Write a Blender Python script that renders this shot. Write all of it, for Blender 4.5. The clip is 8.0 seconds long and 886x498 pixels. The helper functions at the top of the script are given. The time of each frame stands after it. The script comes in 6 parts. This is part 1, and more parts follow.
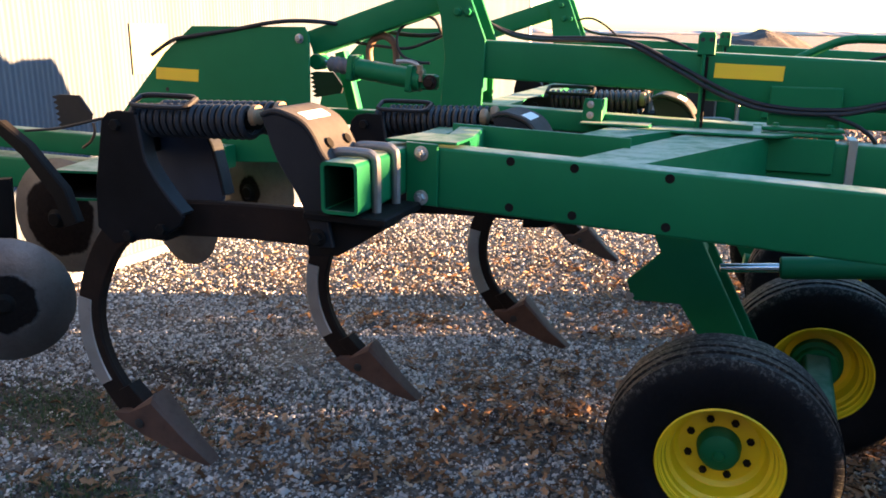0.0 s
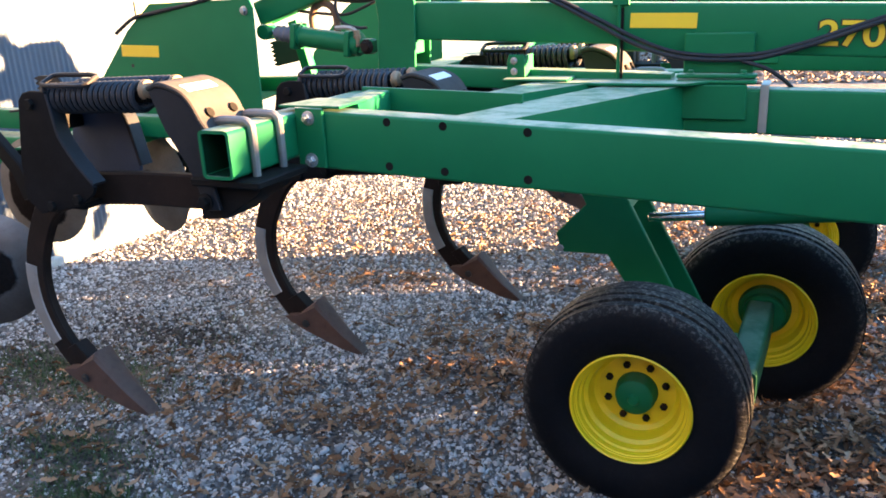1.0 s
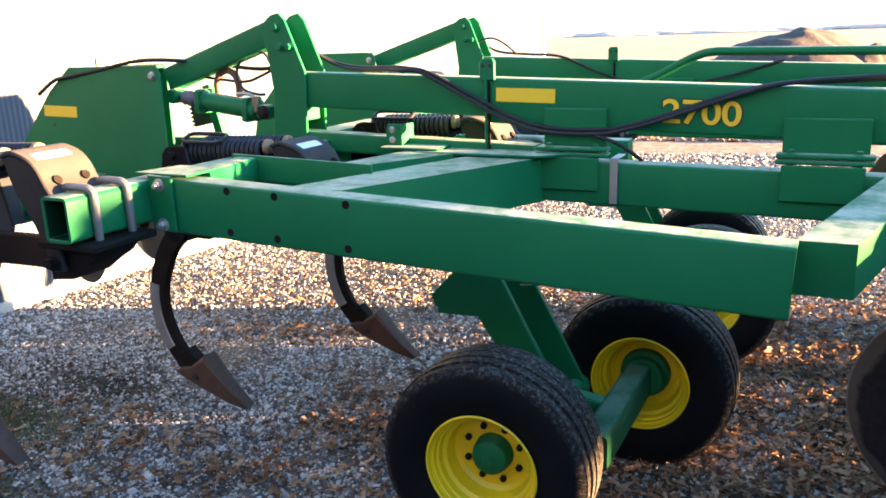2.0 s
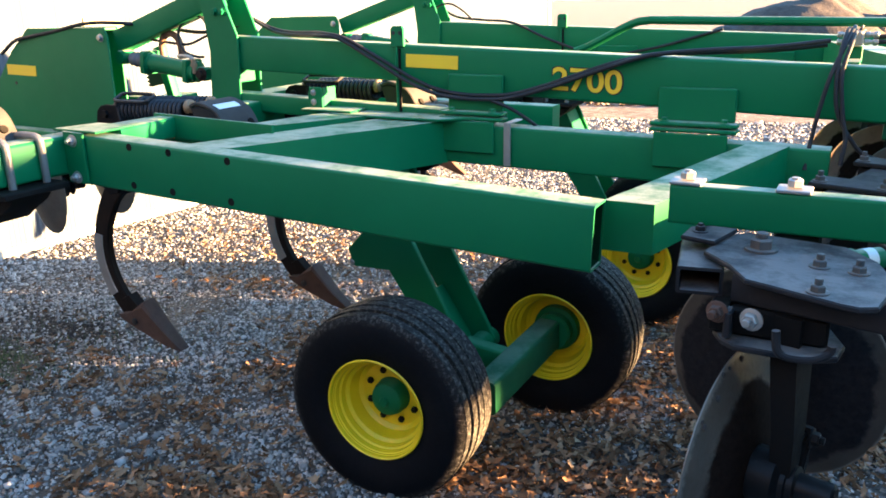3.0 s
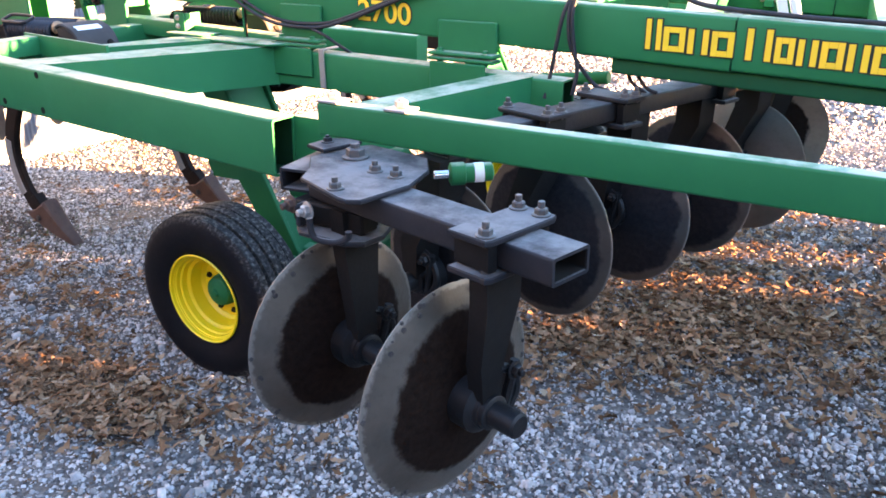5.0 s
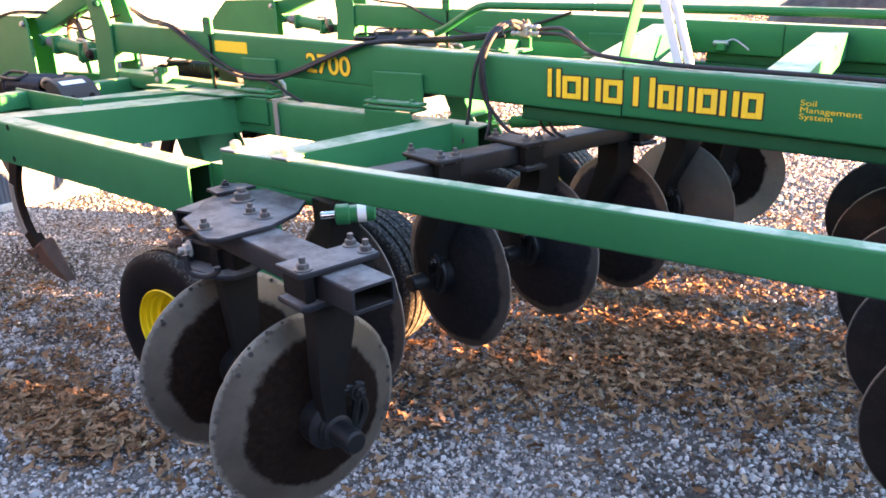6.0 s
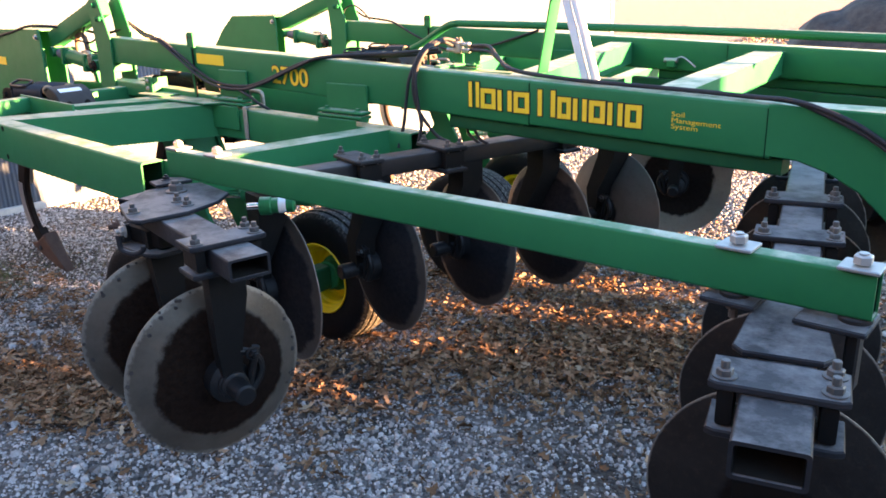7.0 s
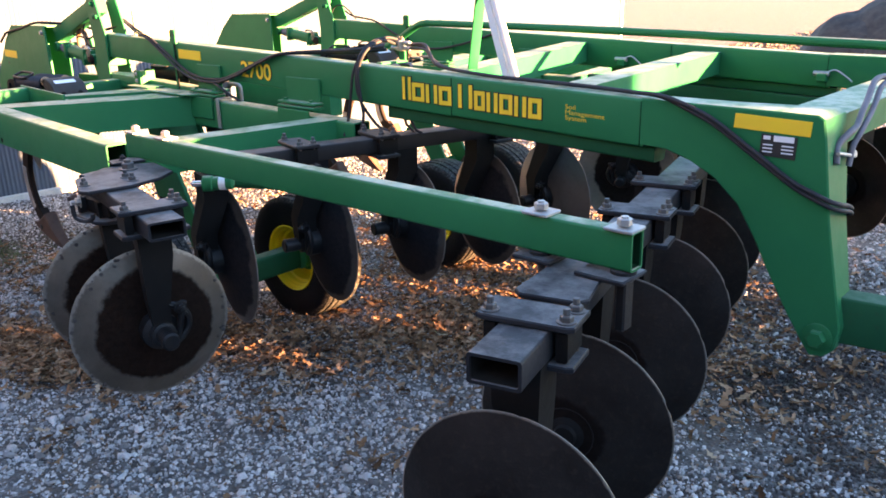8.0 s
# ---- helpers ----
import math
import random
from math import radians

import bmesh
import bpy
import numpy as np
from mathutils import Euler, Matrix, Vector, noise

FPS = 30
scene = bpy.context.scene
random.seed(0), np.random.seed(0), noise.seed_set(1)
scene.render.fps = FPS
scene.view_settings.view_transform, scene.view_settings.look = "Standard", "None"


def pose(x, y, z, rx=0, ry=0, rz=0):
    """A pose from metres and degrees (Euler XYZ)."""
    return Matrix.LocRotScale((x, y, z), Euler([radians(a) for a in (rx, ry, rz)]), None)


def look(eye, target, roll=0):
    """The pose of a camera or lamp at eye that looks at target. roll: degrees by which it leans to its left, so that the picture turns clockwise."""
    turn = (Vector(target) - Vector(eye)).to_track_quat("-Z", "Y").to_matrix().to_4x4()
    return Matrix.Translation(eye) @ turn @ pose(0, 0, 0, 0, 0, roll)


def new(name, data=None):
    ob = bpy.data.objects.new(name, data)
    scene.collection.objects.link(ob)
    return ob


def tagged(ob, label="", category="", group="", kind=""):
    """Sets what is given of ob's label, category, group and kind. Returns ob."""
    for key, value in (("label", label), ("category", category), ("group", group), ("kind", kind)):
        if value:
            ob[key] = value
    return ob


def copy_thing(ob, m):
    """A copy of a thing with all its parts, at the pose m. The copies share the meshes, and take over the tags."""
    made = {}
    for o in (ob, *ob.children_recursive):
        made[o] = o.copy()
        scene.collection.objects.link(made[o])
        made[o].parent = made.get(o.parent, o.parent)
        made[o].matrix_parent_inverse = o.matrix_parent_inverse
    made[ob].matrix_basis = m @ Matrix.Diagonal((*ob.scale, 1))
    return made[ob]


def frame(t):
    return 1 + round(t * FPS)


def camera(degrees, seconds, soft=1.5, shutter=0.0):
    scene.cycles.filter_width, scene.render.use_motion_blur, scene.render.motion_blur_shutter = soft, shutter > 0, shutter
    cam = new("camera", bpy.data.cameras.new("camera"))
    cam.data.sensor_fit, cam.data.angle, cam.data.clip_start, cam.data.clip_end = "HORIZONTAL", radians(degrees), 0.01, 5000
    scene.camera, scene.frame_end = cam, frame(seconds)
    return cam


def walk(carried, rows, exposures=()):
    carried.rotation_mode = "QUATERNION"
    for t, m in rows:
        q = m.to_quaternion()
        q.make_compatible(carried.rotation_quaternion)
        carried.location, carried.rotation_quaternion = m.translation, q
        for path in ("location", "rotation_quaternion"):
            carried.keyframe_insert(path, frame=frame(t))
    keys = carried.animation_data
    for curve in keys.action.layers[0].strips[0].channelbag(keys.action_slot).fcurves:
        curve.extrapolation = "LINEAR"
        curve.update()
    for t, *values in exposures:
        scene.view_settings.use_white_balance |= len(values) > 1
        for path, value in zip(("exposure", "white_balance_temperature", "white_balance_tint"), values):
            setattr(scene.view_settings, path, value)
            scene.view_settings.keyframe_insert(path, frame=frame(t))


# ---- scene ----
cam = camera(58.0, 8.0, 1.7)
PATH = [
    (0, (0.122, 0.005, 1.752), (-0.552, 1.811, 1.219), 0.7),
    (0.5, (0.43, 0.117, 1.754), (-0.334, 1.858, 1.133), 1.1),
    (1, (0.65, 0.103, 1.764), (-0.172, 1.816, 1.14), -2.7),
    (1.5, (0.884, 0.15, 1.816), (0.109, 1.916, 1.288), -2.0),
    (1.7, (1.004, 0.242, 1.823), (0.191, 1.999, 1.321), -2.2),
    (2.8, (1.562, 0.247, 1.846), (0.656, 1.935, 1.272), -1.1),
    (3, (1.678, 0.275, 1.847), (0.774, 1.957, 1.251), -1.2),
    (3.5, (1.962, 0.337, 1.855), (1.026, 1.976, 1.195), -1.8),
    (4, (2.191, 0.287, 1.853), (1.263, 1.914, 1.151), -2.4),
    (4.5, (2.492, 0.414, 1.868), (1.56, 2.015, 1.114), -1.2),
    (4.7, (2.605, 0.44, 1.872), (1.635, 2.01, 1.102), -1.0),
    (5.8, (3.185, 0.584, 1.921), (2.069, 2.103, 1.254), -0.8),
    (6, (3.276, 0.604, 1.932), (2.127, 2.101, 1.27), -2.0),
    (6.5, (3.523, 0.546, 1.943), (2.334, 2.018, 1.296), -1.7),
    (7, (3.815, 0.61, 1.95), (2.585, 2.057, 1.323), -1.7),
    (7.5, (4.096, 0.652, 1.951), (2.809, 2.051, 1.33), -2.7),
    (8, (4.362, 0.617, 1.967), (3.076, 2.013, 1.337), -1.4),
]
walk(cam, [(t, look(eye, target, roll)) for t, eye, target, roll in PATH],
     [(0, 4.18, 6220, 12), (0.5, 4.53, 6150, 11), (1.0, 4.92, 6250, 12), (1.5, 4.84, 6370, 14), (3.0, 4.66, 6120, 6), (3.5, 5.04, 6100, 6),
      (4.0, 5.27, 6300, 13), (4.5, 5.62, 6700, 20), (6.0, 5.36, 7500, 28), (6.5, 5.04, 7300, 24), (7.0, 4.89, 7130, 22), (8.0, 4.76, 7080, 23)])

# ---- world, sun ----
SUN_AZ = Vector((0.947, 0.322))
SUN_EL = 5.5
world = bpy.data.worlds.new("world")
scene.world = world
world.use_nodes = True
wn = world.node_tree.nodes
sky = wn.new("ShaderNodeTexSky")
sky.sky_type = "NISHITA"
sky.sun_disc = False
sky.sun_elevation = radians(SUN_EL)
sky.sun_rotation = math.atan2(SUN_AZ.x, SUN_AZ.y)
sky.air_density, sky.dust_density, sky.ozone_density = 1.0, 0.2, 2.5
wn["Background"].inputs["Strength"].default_value = 0.066
world.node_tree.links.new(sky.outputs[0], wn["Background"].inputs["Color"])
sun = new("sun", bpy.data.lights.new("sun", "SUN"))
sun.data.energy, sun.data.angle, sun.data.color = 5.0, radians(0.6), (1.0, 0.56, 0.24)
sun.matrix_world = look((SUN_AZ.x * 30, SUN_AZ.y * 30, 30 * math.tan(radians(SUN_EL))), (0, 0, 0))


# ---- materials ----
def nodes_of(name):
    m = bpy.data.materials.new(name)
    m.use_nodes = True
    t = m.node_tree
    return m, t.nodes, t.links, t.nodes["Principled BSDF"]


def noise_node(n, l, vec, scale, detail=5, rough=0.55):
    x = n.new("ShaderNodeTexNoise")
    x.inputs["Scale"].default_value, x.inputs["Detail"].default_value = scale, detail
    x.inputs["Roughness"].default_value = rough
    l.new(vec, x.inputs["Vector"])
    return x.outputs["Fac"]


def ramp(n, l, fac, stops):
    r = n.new("ShaderNodeValToRGB")
    e = r.color_ramp.elements
    e[0].position, e[0].color = stops[0][0], (*stops[0][1], 1)
    e[1].position, e[1].color = stops[-1][0], (*stops[-1][1], 1)
    for p, c in stops[1:-1]:
        k = e.new(p)
        k.color = (*c, 1)
    l.new(fac, r.inputs[0])
    return r.outputs[0]


def mix(n, l, fac, a, b, mode="MIX"):
    x = n.new("ShaderNodeMix")
    x.data_type, x.blend_type = "RGBA", mode
    for sock, v in ((x.inputs[0], fac), (x.inputs[6], a), (x.inputs[7], b)):
        if isinstance(v, (int, float)):
            sock.default_value = v
        elif isinstance(v, tuple):
            sock.default_value = (*v, 1)
        else:
            l.new(v, sock)
    return x.outputs[2]


def bump(n, l, height, strength, dist, bsdf):
    b = n.new("ShaderNodeBump")
    b.inputs["Strength"].default_value, b.inputs["Distance"].default_value = strength, dist
    l.new(height, b.inputs["Height"])
    l.new(b.outputs[0], bsdf.inputs["Normal"])


def surface(name, base, second, dirt, rough=0.45, metal=0.0, scale=3.0, dirt_amount=0.5, fine=90.0, relief=0.15, coat=0.0, spec=0.5, dust_glare=0.0, dust_glare_col=(0.46, 0.52, 0.44)):
    """Paint or metal with broad fading, patches of dirt and a fine grain."""
    m, n, l, b = nodes_of(name)
    pos = n.new("ShaderNodeTexCoord").outputs["Object"]
    broad = noise_node(n, l, pos, scale, 4)
    spots = noise_node(n, l, pos, scale * 6, 8, 0.7)
    grain = noise_node(n, l, pos, fine, 4, 0.6)
    col = mix(n, l, ramp(n, l, broad, [(0.3, (0, 0, 0)), (0.7, (1, 1, 1))]), base, second)
    lo = 0.72 - 0.3 * dirt_amount
    mask = ramp(n, l, spots, [(lo, (0, 0, 0)), (lo + 0.16, (1, 1, 1))])
    amount = n.new("ShaderNodeMath")
    amount.operation = "MULTIPLY"
    amount.inputs[1].default_value = dirt_amount
    l.new(mask, amount.inputs[0])
    col = mix(n, l, amount.outputs[0], col, dirt)
    if dust_glare:
        # pales the level tops: a dusty film plus sky glare put into the colour
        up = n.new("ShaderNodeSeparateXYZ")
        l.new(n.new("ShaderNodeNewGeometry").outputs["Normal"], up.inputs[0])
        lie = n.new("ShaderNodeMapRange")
        lie.inputs[1].default_value, lie.inputs[2].default_value, lie.inputs[4].default_value = 0.8, 0.98, dust_glare
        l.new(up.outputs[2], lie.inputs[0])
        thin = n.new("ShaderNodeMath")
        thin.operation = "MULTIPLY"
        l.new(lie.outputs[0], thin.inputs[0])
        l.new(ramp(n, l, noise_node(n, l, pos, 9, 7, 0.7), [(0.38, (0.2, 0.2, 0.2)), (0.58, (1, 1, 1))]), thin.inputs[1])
        col = mix(n, l, thin.outputs[0], col, dust_glare_col)
    l.new(col, b.inputs["Base Color"])
    b.inputs["Specular IOR Level"].default_value = spec
    b.inputs["Metallic"].default_value = metal
    r = n.new("ShaderNodeMapRange")
    r.inputs[3].default_value, r.inputs[4].default_value = max(0.05, rough - 0.1), min(1, rough + 0.18)
    l.new(spots, r.inputs[0])
    l.new(r.outputs[0], b.inputs["Roughness"])
    b.inputs["Coat Weight"].default_value = coat
    b.inputs["Coat Roughness"].default_value = 0.2
    bump(n, l, grain, relief, 0.004, b)
    return m


GREEN = surface("green_paint", (0.004, 0.122, 0.044), (0.007, 0.150, 0.056), (0.07, 0.13, 0.08), 0.46, scale=2.2, dirt_amount=0.18, relief=0.05, coat=0.0, spec=0.2, dust_glare=0.63, dust_glare_col=(0.57, 0.545, 0.44))
GREEN_LOW = surface("green_paint_low", (0.003, 0.108, 0.038), (0.006, 0.132, 0.048), (0.06, 0.10, 0.06), 0.5, scale=3, dirt_amount=0.25, relief=0.06, spec=0.2, dust_glare=0.1)
# green with mud splashes, darkened to hold the shade under the frame
GREEN_SHADE_MUD = surface("shaded_muddy_green", (0.003, 0.062, 0.026), (0.006, 0.08, 0.034), (0.03, 0.032, 0.022), 0.6, scale=4, dirt_amount=0.5, relief=0.12, spec=0.15, dust_glare=0.15)
YELLOW = surface("yellow_paint", (0.86, 0.63, 0.008), (0.78, 0.55, 0.01), (0.28, 0.17, 0.03), 0.4, scale=5, dirt_amount=0.3, relief=0.06)
DECAL = surface("yellow_decal", (0.80, 0.55, 0.02), (0.78, 0.5, 0.03), (0.5, 0.36, 0.06), 0.5, scale=8, dirt_amount=0.15, relief=0.02)
INK = surface("black_decal", (0.012, 0.012, 0.012), (0.02, 0.02, 0.02), (0.05, 0.05, 0.04), 0.5, dirt_amount=0.1)
WHITE = surface("white_label", (0.75, 0.75, 0.76), (0.68, 0.69, 0.72), (0.4, 0.38, 0.35), 0.5, scale=9, dirt_amount=0.25, relief=0.03)
BLACK = surface("black_paint", (0.0055, 0.005, 0.005), (0.0105, 0.0095, 0.009), (0.024, 0.019, 0.016), 0.6, scale=4, dirt_amount=0.3, relief=0.2, spec=0.10)
GANG = surface("worn_dark_paint", (0.011, 0.0112, 0.0135), (0.024, 0.0238, 0.0265), (0.052, 0.047, 0.046), 0.5, scale=5, dirt_amount=0.4, relief=0.2, spec=0.13, dust_glare=0.58, dust_glare_col=(0.25, 0.238, 0.234))
STEEL = surface("bare_steel", (0.42, 0.41, 0.40), (0.33, 0.31, 0.29), (0.12, 0.085, 0.06), 0.42, metal=0.7, scale=7, dirt_amount=0.4, relief=0.12)
BOLT = surface("zinc_bolt", (0.42, 0.42, 0.42), (0.3, 0.29, 0.28), (0.16, 0.11, 0.08), 0.4, metal=0.8, scale=20, dirt_amount=0.4)
RUST = surface("worn_rusty_steel", (0.060, 0.030, 0.021), (0.105, 0.056, 0.040), (0.026, 0.014, 0.010), 0.65, metal=0.2, scale=9, dirt_amount=0.5, relief=0.3)
SHANK = surface("shank_paint", (0.011, 0.0082, 0.0075), (0.023, 0.0148, 0.012), (0.066, 0.035, 0.024), 0.6, scale=6, dirt_amount=0.42, relief=0.25, spec=0.1)
HOSE = surface("hose_rubber", (0.016, 0.016, 0.019), (0.028, 0.028, 0.032), (0.075, 0.07, 0.068), 0.55, scale=12, dirt_amount=0.35, spec=0.25)
SLEEVE = surface("grey_hose_sleeve", (0.085, 0.08, 0.095), (0.14, 0.13, 0.15), (0.05, 0.045, 0.045), 0.6, scale=20, dirt_amount=0.4, relief=0.3)
CHROME = surface("chrome_rod", (0.75, 0.75, 0.76), (0.7, 0.7, 0.72), (0.4, 0.38, 0.36), 0.15, metal=1.0, dirt_amount=0.1)
PLUG = surface("tan_spring_plug", (0.26, 0.17, 0.095), (0.20, 0.12, 0.065), (0.07, 0.05, 0.03), 0.5, scale=15, dirt_amount=0.3)
COVER = surface("dusty_cover_paint", (0.034, 0.031, 0.030), (0.055, 0.050, 0.048), (0.018, 0.016, 0.015), 0.65, scale=8, dirt_amount=0.4, spec=0.15, dust_glare=0.35, dust_glare_col=(0.12, 0.108, 0.10))
UBOLT = surface("dull_ubolt_steel", (0.17, 0.17, 0.175), (0.24, 0.235, 0.23), (0.09, 0.075, 0.06), 0.45, metal=0.6, scale=14, dirt_amount=0.4)
NUT = surface("dark_nut_steel", (0.06, 0.054, 0.052), (0.11, 0.10, 0.095), (0.05, 0.038, 0.03), 0.45, metal=0.4, scale=20, dirt_amount=0.4, dust_glare=0.25, dust_glare_col=(0.32, 0.28, 0.25))
GANG_DARK = surface("dark_gang_paint", (0.0075, 0.007, 0.0075), (0.015, 0.014, 0.0145), (0.036, 0.031, 0.029), 0.5, scale=5, dirt_amount=0.35, relief=0.2, spec=0.2, dust_glare=0.35, dust_glare_col=(0.19, 0.175, 0.17))
# one bracket black twice: near plate darkened, far plate with sky blue painted in
NEAR_BLACK = surface("darkened_bracket_black", (0.0045, 0.0046, 0.0055), (0.009, 0.009, 0.0105), (0.012, 0.0112, 0.011), 0.6, scale=5, dirt_amount=0.3, relief=0.2, spec=0.07)
SKY_TINTED = surface("sky_tinted_bracket_black", (0.036, 0.05, 0.082), (0.05, 0.066, 0.102), (0.05, 0.048, 0.05), 0.5, scale=5, dirt_amount=0.3, relief=0.15, spec=0.3)
SPRING = surface("blue_black_spring_paint", (0.010, 0.0115, 0.016), (0.018, 0.02, 0.026), (0.035, 0.032, 0.031), 0.45, scale=9, dirt_amount=0.3, relief=0.15, spec=0.35)
BRACKET = surface("blue_black_bracket_paint", (0.009, 0.0105, 0.014), (0.016, 0.018, 0.023), (0.03, 0.027, 0.026), 0.5, scale=5, dirt_amount=0.35, relief=0.2, spec=0.25)
HUB = surface("oily_black_hub", (0.0045, 0.0042, 0.0048), (0.009, 0.0085, 0.0092), (0.024, 0.016, 0.013), 0.46, scale=14, dirt_amount=0.4, relief=0.25, spec=0.25)
# two dark colours that paint the shade of hollows; the green also draws seams
HOLLOW_DARK = surface("painted_hollow_dark", (0.010, 0.009, 0.008), (0.018, 0.016, 0.014), (0.03, 0.024, 0.019), 0.9, scale=12, dirt_amount=0.4, spec=0.05)
DIM_GREEN = surface("shade_and_seam_green", (0.003, 0.022, 0.010), (0.004, 0.032, 0.014), (0.012, 0.016, 0.010), 0.8, scale=8, dirt_amount=0.4, spec=0.08)
COPPER = surface("rusty_hose_cover", (0.085, 0.045, 0.028), (0.13, 0.072, 0.042), (0.05, 0.04, 0.035), 0.6, scale=20, dirt_amount=0.5)


def rubber():
    """Blue-black rubber, fine cuts across the tread ribs, a dusty rubbed crown."""
    m, n, l, b = nodes_of("tyre_rubber")
    pos = n.new("ShaderNodeTexCoord").outputs["Object"]
    a = noise_node(n, l, pos, 6, 6)
    s = noise_node(n, l, pos, 55, 6, 0.75)
    col = ramp(n, l, a, [(0.3, (0.0032, 0.0037, 0.0055)), (0.75, (0.0068, 0.0074, 0.0095))])
    sep = n.new("ShaderNodeSeparateXYZ")
    l.new(pos, sep.inputs[0])
    flat = n.new("ShaderNodeCombineXYZ")
    l.new(sep.outputs[0], flat.inputs[0])
    l.new(sep.outputs[2], flat.inputs[1])
    rad = n.new("ShaderNodeVectorMath")
    rad.operation = "LENGTH"
    l.new(flat.outputs[0], rad.inputs[0])
    tread = n.new("ShaderNodeMapRange")
    tread.inputs[1].default_value, tread.inputs[2].default_value = 0.345, 0.375
    l.new(rad.outputs["Value"], tread.inputs[0])
    ang = n.new("ShaderNodeTexGradient")
    ang.gradient_type = "RADIAL"
    l.new(flat.outputs[0], ang.inputs[0])
    cuts = n.new("ShaderNodeMath")
    cuts.operation = "MULTIPLY_ADD"
    l.new(ang.outputs["Fac"], cuts.inputs[0])
    cuts.inputs[1].default_value = 90 * 6.28318
    zig = n.new("ShaderNodeMath")
    zig.operation = "MULTIPLY"
    l.new(sep.outputs[1], zig.inputs[0])
    zig.inputs[1].default_value = 120.0
    l.new(zig.outputs[0], cuts.inputs[2])
    wave = n.new("ShaderNodeMath")
    wave.operation = "SINE"
    l.new(cuts.outputs[0], wave.inputs[0])
    slot = ramp(n, l, wave.outputs[0], [(0.75, (1, 1, 1)), (0.9, (0, 0, 0))])
    keep = n.new("ShaderNodeMath")
    keep.operation = "MULTIPLY"
    l.new(slot, keep.inputs[0])
    l.new(tread.outputs[0], keep.inputs[1])
    chalk = ramp(n, l, s, [(0.50, (0.11, 0.11, 0.11)), (0.62, (0.9, 0.9, 0.9))])
    more = n.new("ShaderNodeMath")
    more.operation = "MULTIPLY_ADD"
    l.new(tread.outputs[0], more.inputs[0])
    more.inputs[1].default_value, more.inputs[2].default_value = 0.93, 0.02
    fade = n.new("ShaderNodeMath")
    fade.operation = "MULTIPLY"
    l.new(chalk, fade.inputs[0])
    l.new(more.outputs[0], fade.inputs[1])
    l.new(mix(n, l, fade.outputs[0], col, (0.15, 0.142, 0.13)), b.inputs["Base Color"])
    b.inputs["Roughness"].default_value, b.inputs["Specular IOR Level"].default_value = 0.6, 0.12
    hgt = n.new("ShaderNodeMath")
    hgt.operation = "MULTIPLY_ADD"
    l.new(keep.outputs[0], hgt.inputs[0])
    hgt.inputs[1].default_value = 1.4
    l.new(s, hgt.inputs[2])
    bump(n, l, hgt.outputs[0], 0.5, 0.004, b)
    return m


TYRE = rubber()


def disc_steel(name, cake, bare_lo, bare_hi, soil_lo, soil_hi, metal=0.55, rim=0.2525, rim_noise=0.006):
    """Earth-worn disc: scoured face, a bright ground edge, dry soil caked round the hub."""
    m, n, l, b = nodes_of(name)
    pos = n.new("ShaderNodeTexCoord").outputs["Object"]
    sep = n.new("ShaderNodeSeparateXYZ")
    l.new(pos, sep.inputs[0])
    cx = n.new("ShaderNodeCombineXYZ")
    l.new(sep.outputs[0], cx.inputs[0])
    l.new(sep.outputs[1], cx.inputs[1])
    ln = n.new("ShaderNodeVectorMath")
    ln.operation = "LENGTH"
    l.new(cx.outputs[0], ln.inputs[0])
    shift = n.new("ShaderNodeVectorMath")
    shift.operation = "MULTIPLY_ADD"
    l.new(n.new("ShaderNodeObjectInfo").outputs["Random"], shift.inputs[0])
    shift.inputs[1].default_value = (9, 7, 5)
    l.new(pos, shift.inputs[2])
    vary = shift.outputs[0]

    def edge(freq, size, at, soft):
        add = n.new("ShaderNodeMath")
        add.operation = "MULTIPLY_ADD"
        l.new(noise_node(n, l, vary, freq, 6, 0.65), add.inputs[0])
        add.inputs[1].default_value = size
        l.new(ln.outputs["Value"], add.inputs[2])
        return ramp(n, l, add.outputs[0], [(at + size / 2 - soft, (1, 1, 1)), (at + size / 2 + soft, (0, 0, 0))])
    caked = edge(8, 0.075, cake, 0.006)
    inner = edge(60, rim_noise, rim, 0.0012)
    fine = noise_node(n, l, vary, 60, 6, 0.7)
    broad = noise_node(n, l, vary, 5, 5, 0.6)
    bare = ramp(n, l, broad, [(0.3, bare_lo), (0.7, bare_hi)])
    bare = mix(n, l, ramp(n, l, fine, [(0.52, (0, 0, 0)), (0.78, (0.35, 0.35, 0.35))]), bare, (0.06, 0.045, 0.035))
    bare = mix(n, l, inner, (0.19, 0.165, 0.14), bare)
    soil = ramp(n, l, fine, [(0.3, soil_lo), (0.8, soil_hi)])
    l.new(mix(n, l, caked, bare, soil), b.inputs["Base Color"])
    for sock, k, c in (("Metallic", -metal, metal), ("Roughness", 0.5, 0.36)):
        q = n.new("ShaderNodeMath")
        q.operation = "MULTIPLY_ADD"
        l.new(caked, q.inputs[0])
        q.inputs[1].default_value, q.inputs[2].default_value = k, c
        l.new(q.outputs[0], b.inputs[sock])
    b.inputs["Specular IOR Level"].default_value = 0.04
    h = n.new("ShaderNodeMath")
    h.operation = "MULTIPLY_ADD"
    l.new(caked, h.inputs[0])
    h.inputs[1].default_value = 0.7
    l.new(fine, h.inputs[2])
    bump(n, l, h.outputs[0], 0.35, 0.004, b)
    return m


